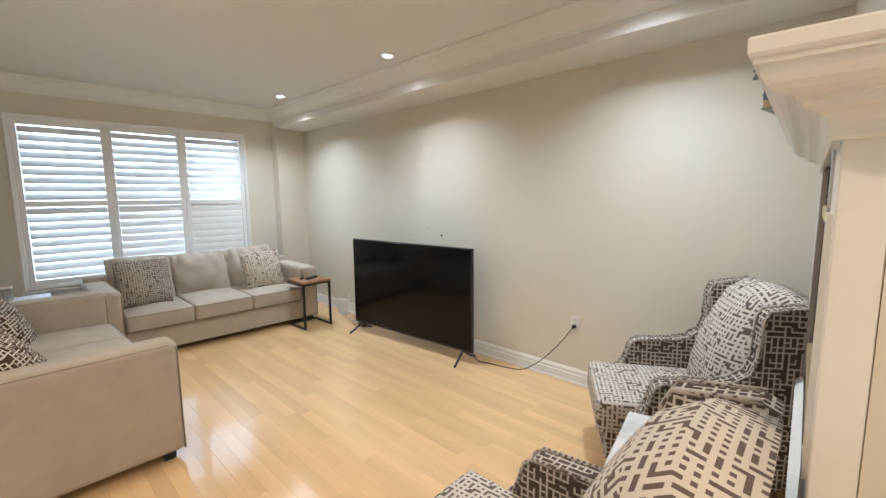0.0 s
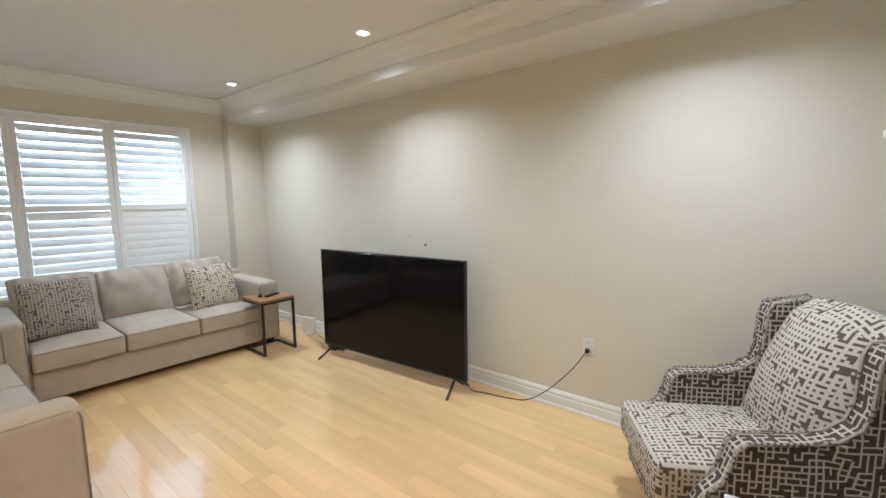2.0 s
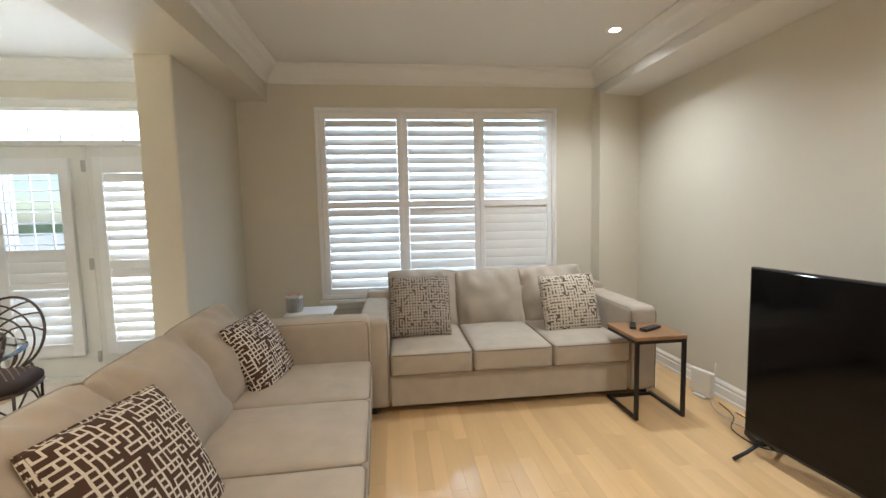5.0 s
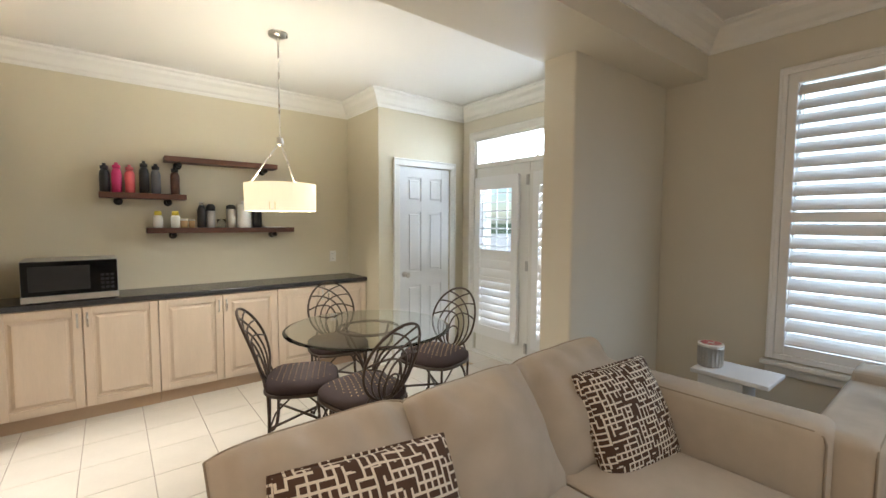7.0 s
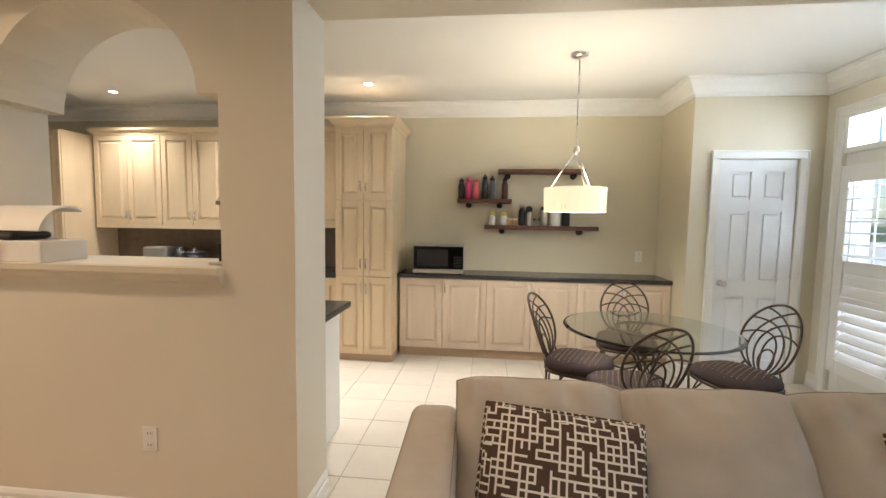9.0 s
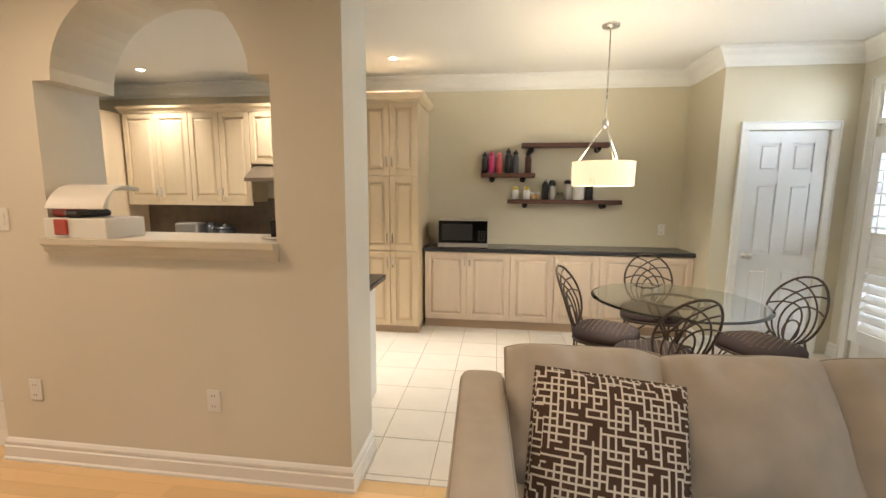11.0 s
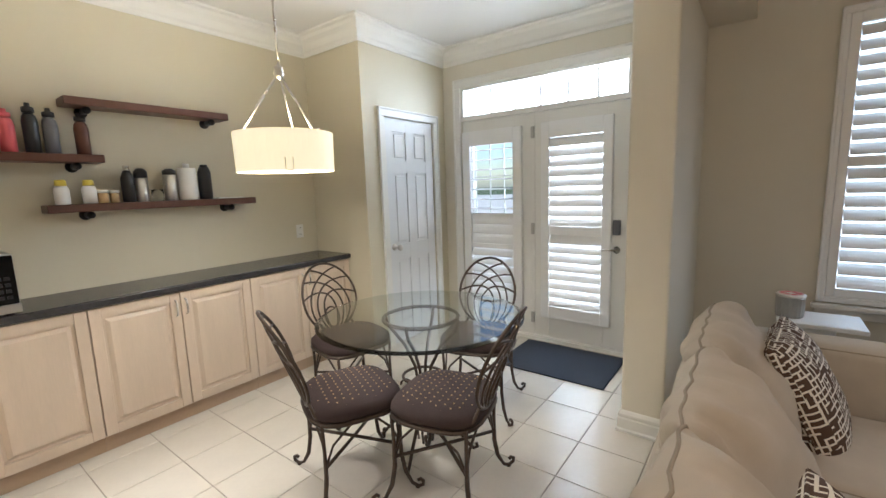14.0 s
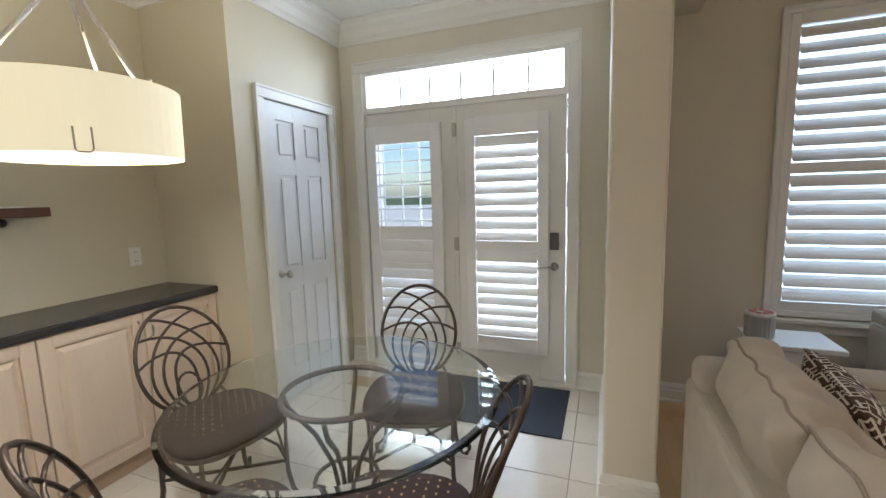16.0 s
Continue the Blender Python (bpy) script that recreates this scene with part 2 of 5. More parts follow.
def box(bm, x0, x1, y0, y1, z0, z1, bevel=0.0, seg=2):
    r = bmesh.ops.create_cube(bm, size=1)
    vs = r["verts"]
    for v in vs:
        v.co = ((x0 + x1) / 2 + v.co.x * (x1 - x0), (y0 + y1) / 2 + v.co.y * (y1 - y0), (z0 + z1) / 2 + v.co.z * (z1 - z0))
    if bevel:
        es = list({e for v in vs for e in v.link_edges})
        bmesh.ops.bevel(bm, geom=es, offset=bevel, segments=seg, profile=0.5, affect="EDGES", clamp_overlap=True)
    return bm


def B(*a, **k):
    return box(bmesh.new(), *a, **k)


def tube(bm, pts, r, n=6, closed=False):
    """A round bar along points; r may be a list."""
    pts = [Vector(p) for p in pts]
    k = len(pts)
    rings = []
    up = None
    for i, p in enumerate(pts):
        a = pts[(i - 1) % k] if (closed or i) else p
        b = pts[(i + 1) % k] if (closed or i < k - 1) else p
        d = (b - a).normalized()
        if up is None:
            up = d.orthogonal().normalized()
        up = (up - d * up.dot(d))
        up = up.normalized() if up.length > 1e-5 else d.orthogonal().normalized()
        side = d.cross(up)
        rad = r[i] if isinstance(r, (list, tuple)) else r
        rings.append([bm.verts.new(p + (up * math.cos(2 * math.pi * j / n) + side * math.sin(2 * math.pi * j / n)) * rad) for j in range(n)])
    for i in range(k if closed else k - 1):
        a, b = rings[i], rings[(i + 1) % k]
        for j in range(n):
            bm.faces.new((a[j], a[(j + 1) % n], b[(j + 1) % n], b[j]))
    if not closed:
        bm.faces.new(rings[0][::-1])
        bm.faces.new(rings[-1])
    return bm


def lathe(bm, profile, n=20, at=(0, 0, 0)):
    rings = []
    for r, z in profile:
        rings.append([bm.verts.new((at[0] + r * math.cos(2 * math.pi * j / n), at[1] + r * math.sin(2 * math.pi * j / n), at[2] + z)) for j in range(n)])
    for a, b in zip(rings, rings[1:]):
        for j in range(n):
            bm.faces.new((a[j], a[(j + 1) % n], b[(j + 1) % n], b[j]))
    bm.faces.new(rings[0][::-1])
    bm.faces.new(rings[-1])
    return bm


def extrude_path(bm, profile, pts, closed=False):
    """Sweeps profile (out, z) along plan points; out is to the left of the way, with mitred corners."""
    pts = [Vector(p) for p in pts]
    k = len(pts)
    rings = []
    for i, p in enumerate(pts):
        d0 = (p - pts[i - 1]).normalized() if (i or closed) else (pts[1] - p).normalized()
        d1 = (pts[(i + 1) % k] - p).normalized() if (i < k - 1 or closed) else d0
        n0, n1 = Vector((-d0.y, d0.x)), Vector((-d1.y, d1.x))
        nn = (n0 + n1)
        nn = nn / max(nn.dot(n0), 0.2)
        rings.append([bm.verts.new((p.x + nn.x * o, p.y + nn.y * o, z)) for o, z in profile])
    m_ = len(profile)
    for i in range(k if closed else k - 1):
        a, b = rings[i], rings[(i + 1) % k]
        for j in range(m_):
            bm.faces.new((a[j], a[(j + 1) % m_], b[(j + 1) % m_], b[j]))
    if not closed:
        bm.faces.new(rings[0])
        bm.faces.new(rings[-1][::-1])
    bmesh.ops.recalc_face_normals(bm, faces=bm.faces)
    return bm


def pillow_bm(sx, sy, sz, n=9, power=3.0, wrinkle=0.006, seed=0.0, edge=0.12):
    """A stuffed cushion, sx by sy, sz thick at its middle, thin at its seams, the corners a little pulled in."""
    bm = bmesh.new()
    grid = {}
    for s in (1, -1):
        for i in range(n + 1):
            for j in range(n + 1):
                rim = i in (0, n) or j in (0, n)
                if rim and (i, j, 1) in grid:
                    grid[i, j, s] = grid[i, j, 1]
                    continue
                u, v = 2 * i / n - 1, 2 * j / n - 1
                u, v = math.sin(u * math.pi / 2 * 0.98) / math.sin(math.pi / 2 * 0.98), math.sin(v * math.pi / 2 * 0.98) / math.sin(math.pi / 2 * 0.98)
                h = max((1 - abs(u) ** power) * (1 - abs(v) ** power), 0) ** 0.5
                h = edge * (0 if rim else 1) * 0.3 + h * (1 - edge * 0.3)
                pull = 1 - 0.05 * (1 - abs(u * v)) * (abs(u) ** 6 + abs(v) ** 6) * 0.5
                w = noise.noise(Vector((u * 2.2 + seed, v * 2.2 - seed, s * 1.7))) * wrinkle * 2
                grid[i, j, s] = bm.verts.new((u * sx / 2 * pull, v * sy / 2 * pull, s * (h * sz / 2) + (0 if rim else w)))
    for s in (1, -1):
        for i in range(n):
            for j in range(n):
                q = [grid[i, j, s], grid[i + 1, j, s], grid[i + 1, j + 1, s], grid[i, j + 1, s]]
                bm.faces.new(q if s > 0 else q[::-1])
    return bm


def rim_points(sx, sy, k=7):
    out = []
    for a in range(k):
        out.append((-sx / 2 + sx * a / k, -sy / 2, 0))
    for a in range(k):
        out.append((sx / 2, -sy / 2 + sy * a / k, 0))
    for a in range(k):
        out.append((sx / 2 - sx * a / k, sy / 2, 0))
    for a in range(k):
        out.append((-sx / 2, sy / 2 - sy * a / k, 0))
    return [(x * 0.985, y * 0.985, z) for x, y, z in out]


# ---- structure ----
X0, YN, YS, H = -6.0, 3.6, -3.01, 2.71
XE = 2.4


def structure(name, boxes, material, label, category="wall"):
    bm = bmesh.new()
    for b in boxes:
        box(bm, *b)
    return solid(name, bm, material, label, category, "structure")


structure("wall_north", [(X0 - 0.25, XE + 0.2, YN, YN + 0.2, -0.1, H + 0.1)], PAINT, "long beige painted wall behind the television")
# west wall, with the living room window and the french doors
WY0, WY1, WZ0, WZ1 = 0.60, 2.76, 0.66, 2.32
DY0, DY1, DZ1 = -2.12, -0.57, 2.34
structure("wall_west", [
    (X0 - 0.25, X0, WY1, YN, -0.1, H + 0.1), (X0 - 0.25, X0, WY0, WY1, -0.1, WZ0), (X0 - 0.25, X0, WY0, WY1, WZ1, H + 0.1),
    (X0 - 0.25, X0, DY1, WY0, -0.1, H + 0.1), (X0 - 0.25, X0, DY0, DY1, DZ1, H + 0.1), (X0 - 0.25, X0, YS - 0.2, DY0, -0.1, H + 0.1)],
    PAINT, "beige painted outside wall with a window and french doors")
structure("wall_south", [(X0, XE + 0.2, YS - 0.2, YS, -0.1, H + 0.1)], OLIVE, "tan painted wall behind the buffet and shelves")
structure("wall_east", [(XE, XE + 0.2, YS, YN, -0.1, H + 0.1)], PAINT, "plain painted wall that closes the hall")
# closet beside the french doors, with its door in the north face
CX, CY = -4.905, -2.325
structure("wall_closet", [
    (X0, -5.80, CY - 0.11, CY, 0, H), (-5.80, -5.14, CY - 0.11, CY, 2.02, H), (-5.14, CX, CY - 0.11, CY, 0, H),
    (CX - 0.11, CX, YS, CY - 0.11, 0, H)], OLIVE, "beige painted closet walls with a rounded corner")
# short wall between the window and the french doors
bm = bmesh.new()
box(bm, X0, -4.90, -0.32, -0.10, 0, 2.42, 0.012, 2)
solid("wall_stub", bm, PAINT, "short beige wall between living room and breakfast area", "wall", "structure")
# partition to the kitchen, with an arched pass-through
PX0, PX1, PT = -2.27, -0.33, -0.34
AX0, AX1, AZ0, AZ1, ARC = -1.935, -0.74, 1.222, 1.972, 0.50


def arch_wall():
    bm = bmesh.new()
    top = 2.42
    box(bm, PX0, AX0, PT, 0, 0, top)
    box(bm, AX1, PX1, PT, 0, 0, top)
    box(bm, AX0, AX1, PT, 0, 0, AZ0 - 0.03)
    cxm = (AX0 + AX1) / 2
    pts = [(AX0, AZ1), (cxm - ARC, AZ1)]
    pts += [(cxm - ARC * math.cos(a), AZ1 + 0.43 * math.sin(a)) for a in [math.pi * i / 24 for i in range(1, 24)]]
    pts += [(cxm + ARC, AZ1), (AX1, AZ1)]
    for (xa, za), (xb, zb) in zip(pts, pts[1:]):
        v = [bm.verts.new(p) for p in ((xa, 0, za), (xb, 0, zb), (xb, 0, top), (xa, 0, top), (xa, PT, za), (xb, PT, zb), (xb, PT, top), (xa, PT, top))]
        for q in ((0, 1, 2, 3), (7, 6, 5, 4), (4, 5, 1, 0)):
            bm.faces.new([v[i] for i in q])
    bmesh.ops.recalc_face_normals(bm, faces=bm.faces)
    return bm


solid("wall_partition", arch_wall(), PAINT, "beige partition with an arched pass-through to the kitchen", "wall", "structure")
bm = bmesh.new()
box(bm, AX0 - 0.0, AX1 + 0.0, PT - 0.03, 0.0, AZ0 - 0.03, AZ0, 0.0)
solid("pass_through_ledge", bm, WHITE, "pale ledge of the pass-through", "ledge", "structure")
bm = bmesh.new()
extrude_path(bm, [(0, AZ0 - 0.088), (0.012, AZ0 - 0.088), (0.016, AZ0 - 0.07), (0.03, AZ0 - 0.06), (0.034, AZ0 - 0.035), (0.052, AZ0 - 0.025), (0.055, AZ0 + 0.002), (0, AZ0 + 0.002)],
             [(AX0 - 0.01, 0.001), (AX1 + 0.01, 0.001)])
solid("trim_pass_through", bm, PAINT, "moulded apron under the pass-through ledge", "trim", "structure")
# wall of the hall beyond, with a door
structure("wall_hall", [(PX1, PX1 + 0.05, -0.52, PT, 0, H), (-0.28, 0.0 - 0.24, -0.62, -0.52, 0, H), (0.56, XE, -0.62, -0.52, 0, H), (-0.24, 0.56, -0.62, -0.52, 2.06, H), (PX1, -0.28, -0.62, -0.52, 0, H)],
          PAINT, "painted hall wall around a panelled door")
# chimney breast
chimney = structure("wall_chimney", [(0.07, 2.5, -1.169, 0.96, 0, H)], PAINT, "pale chimney breast beside the long wall")
FPOSE = pose(-0.205, 2.70, 0, 0, 0, 3.3)
chimney.matrix_basis = FPOSE
# beam between the rooms, and the boxed bulkhead over the television wall
bm = bmesh.new()
box(bm, X0, XE, -0.33, 0.16, 2.405, H + 0.05)
solid("beam", bm, PAINT, "dropped beam between living room and kitchen", "beam", "structure")
bm = bmesh.new()
extrude_path(bm, [(0, 2.462), (0.395, 2.475), (0.40, 2.48), (0.40, H + 0.05), (0, H + 0.05)], [(XE, YN), (X0, YN)])
solid("bulkhead", bm, CEIL_M, "painted boxed bulkhead along the top of the long wall", "bulkhead", "structure")
bm = bmesh.new()
v = [bm.verts.new(p) for z in (0, 2.5) for p in ((X0, 3.165, z), (-5.87, 3.185, z), (-5.91, YN, z), (X0, YN, z))]
for q in ((0, 1, 5, 4), (1, 2, 6, 5), (2, 3, 7, 6), (3, 0, 4, 7), (4, 5, 6, 7)):
    bm.faces.new([v[i] for i in q])
bmesh.ops.recalc_face_normals(bm, faces=bm.faces)
solid("wall_chase", bm, PAINT, "shallow painted chase in the corner", "wall", "structure")
structure("ceiling", [(X0 - 0.25, XE + 0.2, YS - 0.2, YN + 0.2, H, H + 0.15)], CEIL_M, "white painted ceiling", "ceiling")
# crown moulding
CROWN = [(0, H - 0.15), (0.012, H - 0.15), (0.018, H - 0.125), (0.035, H - 0.11), (0.06, H - 0.07), (0.09, H - 0.045), (0.10, H - 0.025), (0.125, H - 0.015), (0.125, H), (0, H)]
bm = bmesh.new()
extrude_path(bm, CROWN, [(X0, 0.161), (-0.13, 0.161), (XE, 0.161)])
solid("trim_crown_beam", bm, WHITE, "white crown moulding on the beam", "trim", "structure")
bm = bmesh.new()
extrude_path(bm, CROWN, [(XE, 3.199), (X0, 3.199), (X0, 0.16)])
solid("trim_crown_living", bm, WHITE, "white crown moulding round the living room ceiling", "trim", "structure")
bm = bmesh.new()
extrude_path(bm, CROWN, [(XE, -0.331), (X0, -0.331), (X0, CY), (CX, CY), (CX, YS), (XE, YS)])
solid("trim_crown_kitchen", bm, WHITE, "white crown moulding round the breakfast area ceiling", "trim", "structure")
# baseboards
BASE = [(0, 0.0), (0.022, 0.0), (0.022, 0.012), (0.015, 0.02), (0.015, 0.075), (0.009, 0.082), (0.012, 0.092), (0.012, 0.104), (0.005, 0.118), (0, 0.125)]
for label, pts in (
        ("white baseboard along the long wall", [(-0.13, YN - 0.001), (-5.91, YN - 0.001), (-5.87, 3.185), (X0, 3.165), (X0, -0.10), (-4.90, -0.10), (-4.90, -0.32), (X0, -0.32), (X0, -0.50)]),
        ("beige baseboard round the partition", [(PX0, PT), (PX0, 0.0), (PX1, 0.0), (PX1, -0.52)]),
        ("white baseboard by the closet", [(X0 + 0.001, DY0 - 0.09), (X0 + 0.001, CY)]),
        ("white baseboard by the closet", [(-5.05, CY), (CX, CY), (CX, -2.60)])):
    bm = bmesh.new()
    extrude_path(bm, BASE, pts)
    solid("baseboard", bm, WHITE, label, "baseboard", "structure")


def frame_bm(axis, plane, out, a0, a1, z0, z1, w, d, bottom=True):
    """Casing boards of width w round an opening, d proud of the plane towards out (+1 or -1)."""
    bm = bmesh.new()

    def bar(p0, p1, q0, q1, dd=d):
        lo, hi = sorted((plane, plane + out * dd))
        if axis == "x":
            box(bm, lo, hi, p0, p1, q0, q1, 0.004, 1)
        else:
            box(bm, p0, p1, lo, hi, q0, q1, 0.004, 1)
    bar(a0 - w, a0, z0 - (w if bottom else 0), z1)
    bar(a1, a1 + w, z0 - (w if bottom else 0), z1)
    bar(a0 - w, a1 + w, z1, z1 + w)
    bar(a0 - w - 0.004, a0 - w + 0.014, z0 - (w if bottom else 0), z1 + w - 0.002, d + 0.008)
    bar(a1 + w - 0.014, a1 + w + 0.004, z0 - (w if bottom else 0), z1 + w - 0.002, d + 0.008)
    bar(a0 - w - 0.002, a1 + w + 0.002, z1 + w - 0.014, z1 + w + 0.004, d + 0.007)
    if bottom:
        bar(a0, a1, z0 - w, z0)
    return bm


def slat_bm(length, chord, thick):
    """A louvre along y, elliptical in section."""
    bm = bmesh.new()
    n = 10
    rings = []
    for y in (-length / 2, length / 2):
        rings.append([bm.verts.new((chord / 2 * math.cos(2 * math.pi * j / n), y, thick / 2 * math.sin(2 * math.pi * j / n))) for j in range(n)])
    for j in range(n):
        bm.faces.new((rings[0][j], rings[0][(j + 1) % n], rings[1][(j + 1) % n], rings[1][j]))
    bm.faces.new(rings[0][::-1])
    bm.faces.new(rings[1])
    bmesh.ops.recalc_face_normals(bm, faces=bm.faces)
    return bm


def shutter(parent, x, y0, y1, z0, z1, sections, stile=0.045, depth=0.03, name="shutter_panel"):
    """A plantation shutter panel filling y0..y1, z0..z1; sections: (z from, z to, slats, tilt)."""
    bm = bmesh.new()
    box(bm, x - depth / 2, x + depth / 2, y0, y0 + stile, z0, z1, 0.004, 1)
    box(bm, x - depth / 2, x + depth / 2, y1 - stile, y1, z0, z1, 0.004, 1)
    edges = [z0] + [z for s in sections for z in s[:2]] + [z1]
    for a, b in zip(edges[::2], edges[1::2]):
        box(bm, x - depth / 2 + 0.001, x + depth / 2 - 0.001, y0 + stile, y1 - stile, a, b)
    panel = part(name, bm, LOUV, parent, "white painted shutter panel")
    for a, b, count, tilt in sections:
        pitch = (b - a) / count
        me = None
        for i in range(count):
            if me is None:
                ob = part("louver", slat_bm(y1 - y0 - 2 * stile - 0.004, pitch * 1.04, 0.011), LOUV, panel, smooth=False)
                me = ob.data
            else:
                ob = new("louver", me)
                ob.parent = panel
            ob.matrix_basis = pose(x, (y0 + y1) / 2, a + (i + 0.5) * pitch, 0, tilt, 0)
    return panel


# living room window
win = thing("window_1", "wide three-panel window with white plantation shutters", "window", kind="structure")
part("window_casing", frame_bm("x", X0 + 0.001, 1, WY0, WY1, WZ0, WZ1, 0.035, 0.02), LOUV, win, "white shutter frame")
bm = bmesh.new()
box(bm, X0, X0 + 0.05, WY0 - 0.06, WY1 + 0.06, WZ0 - 0.075, WZ0 - 0.045, 0.006, 2)
box(bm, X0, X0 + 0.018, WY0 - 0.04, WY1 + 0.04, WZ0 - 0.13, WZ0 - 0.075, 0.004, 1)
part("window_sill", bm, WHITE, win, "white window sill")
SX = X0 + 0.0
edges = [(WY0 + 0.002, 1.335), (1.337, 2.05), (2.052, WY1 - 0.002)]
tilts = [(36, 38), (36, 26), (38, 6)]
for (a, b), (t_up, t_lo) in zip(edges, tilts):
    shutter(win, SX, a, b, WZ0 + 0.002, WZ1 - 0.002, [(WZ0 + 0.055, 1.455, 9, 90 - t_lo), (1.515, WZ1 - 0.06, 9, 90 - t_up)], stile=0.048)
bm = bmesh.new()
for y in (WY0 + 0.02, 1.336, 2.05, WY1 - 0.02):
    box(bm, X0 - 0.16, X0 - 0.12, y - 0.02, y + 0.02, WZ0 + 0.03, WZ1 - 0.03)
box(bm, X0 - 0.165, X0 - 0.115, WY0, WY1, WZ0, WZ0 + 0.03)
box(bm, X0 - 0.165, X0 - 0.115, WY0, WY1, WZ1 - 0.03, WZ1)
part("window_frame", bm, WHITE, win, "white outer frame")
bm = B(X0 - 0.142, X0 - 0.138, WY0 + 0.041, WY1 - 0.041, WZ0 + 0.031, WZ1 - 0.031)
pane = part("pane", bm, GLASS, win, "clear glass pane")
pane.visible_shadow = False

# french doors with a transom
fd = thing("door_1", "white french doors with shutters and a transom window", "door", kind="structure")
part("door_casing", frame_bm("x", X0 + 0.001, 1, DY0, DY1, 0.0, DZ1, 0.075, 0.02, bottom=False), WHITE, fd, "white door casing")
bm = bmesh.new()
box(bm, X0 - 0.14, X0 + 0.005, DY0, DY1, 2.03, 2.075)
box(bm, X0 - 0.14, X0 + 0.005, DY0, DY0 + 0.03, 2.075, DZ1)
box(bm, X0 - 0.14, X0 + 0.005, DY1 - 0.03, DY1, 2.075, DZ1)
box(bm, X0 - 0.14, X0 + 0.005, DY0 + 0.03, DY1 - 0.03, DZ1 - 0.025, DZ1)
box(bm, X0 - 0.14, X0 + 0.03, DY0, DY1, 0.0, 0.03)
part("door_jamb", bm, WHITE, fd, "white jamb and sill")
bm = bmesh.new()
for i in range(1, 6):
    y = DY0 + 0.03 + (DY1 - DY0 - 0.06) * i / 6
    box(bm, X0 - 0.12, X0 - 0.09, y - 0.009, y + 0.009, 2.075, DZ1 - 0.025)
part("muntin", bm, WHITE, fd, "thin white transom bars")
pane = part("pane", B(X0 - 0.104, X0 - 0.10, DY0 + 0.031, DY1 - 0.031, 2.076, DZ1 - 0.026), GLASS, fd, "clear transom pane")
pane.visible_shadow = False
DM = -1.362
for y0, y1, kind_ in ((DY0 + 0.012, DM - 0.03, "fixed"), (DM + 0.004, DY1 - 0.012, "open")):
    g0, g1 = (y0 + 0.10, y1 - 0.17) if kind_ == "fixed" else (y0 + 0.13, y1 - 0.17)
    bm = bmesh.new()
    box(bm, X0 - 0.055, X0 - 0.012, y0, g0, 0.032, 2.026, 0.003, 1)
    box(bm, X0 - 0.055, X0 - 0.012, g1, y1, 0.032, 2.026, 0.003, 1)
    box(bm, X0 - 0.055, X0 - 0.0125, g0, g1, 0.032, 0.31)
    box(bm, X0 - 0.055, X0 - 0.0125, g0, g1, 1.87, 2.026)
    leaf = part("door_leaf", bm, WHITE, fd, "white door leaf")
    pane = part("pane", B(X0 - 0.036, X0 - 0.032, g0, g1, 0.31, 1.87), GLASS, leaf, "clear glass pane")
    pane.visible_shadow = False
    if kind_ == "fixed":
        sh = shutter(leaf, X0 + 0.012, g0 - 0.09, g1 + 0.09, 0.22, 1.925, [(0.33, 0.82, 6, 52), (0.865, 1.145, 3, 84), (1.155, 1.79, 7, 6)], stile=0.085, depth=0.036)
    else:
        sh = shutter(leaf, X0 + 0.012, g0 - 0.06, g1 + 0.06, 0.225, 1.93, [(0.335, 0.975, 8, 68), (1.05, 1.80, 9, 68)], stile=0.075, depth=0.036)
bm = bmesh.new()
for y in (-1.99, -1.83, -1.68):
    box(bm, X0 - 0.048, X0 - 0.04, y - 0.005, y + 0.005, 0.31, 1.87)
for z in (0.6, 0.9, 1.2, 1.5):
    box(bm, X0 - 0.048, X0 - 0.04, -2.01, -1.56, z - 0.005, z + 0.005)
part("muntin", bm, WHITE, fd, "thin white glazing bars")
bm = bmesh.new()
for z in (0.2, 1.02, 1.86):
    box(bm, X0 - 0.012, X0 + 0.006, DM - 0.03, DM + 0.0, z - 0.05, z + 0.05, 0.003, 1)
part("hinge", bm, STEEL, fd, "grey steel hinges")
part("astragal", B(X0 - 0.06, X0 - 0.008, DM - 0.029, DM + 0.003, 0.032, 2.026), WHITE, fd, "white centre post")
bm = B(X0 - 0.012, X0 + 0.012, -0.685, -0.625, 0.99, 1.11, 0.006, 2)
part("keypad", bm, GREYP, fd, "grey keypad lock")
bm = bmesh.new()
lathe(bm, [(0.0, 0), (0.03, 0.0), (0.03, 0.008), (0.012, 0.012), (0.012, 0.05)], 12)
bmesh.ops.rotate(bm, verts=bm.verts, matrix=Matrix.Rotation(radians(90), 3, "Y"))
bmesh.ops.translate(bm, verts=bm.verts, vec=(X0 - 0.012, -0.655, 0.87))
tube(bm, [(X0 + 0.036, -0.655, 0.87), (X0 + 0.042, -0.70, 0.872), (X0 + 0.04, -0.76, 0.868)], 0.008, 6)
part("door_handle", bm, CHROME, fd, "satin nickel lever handle", smooth=True)


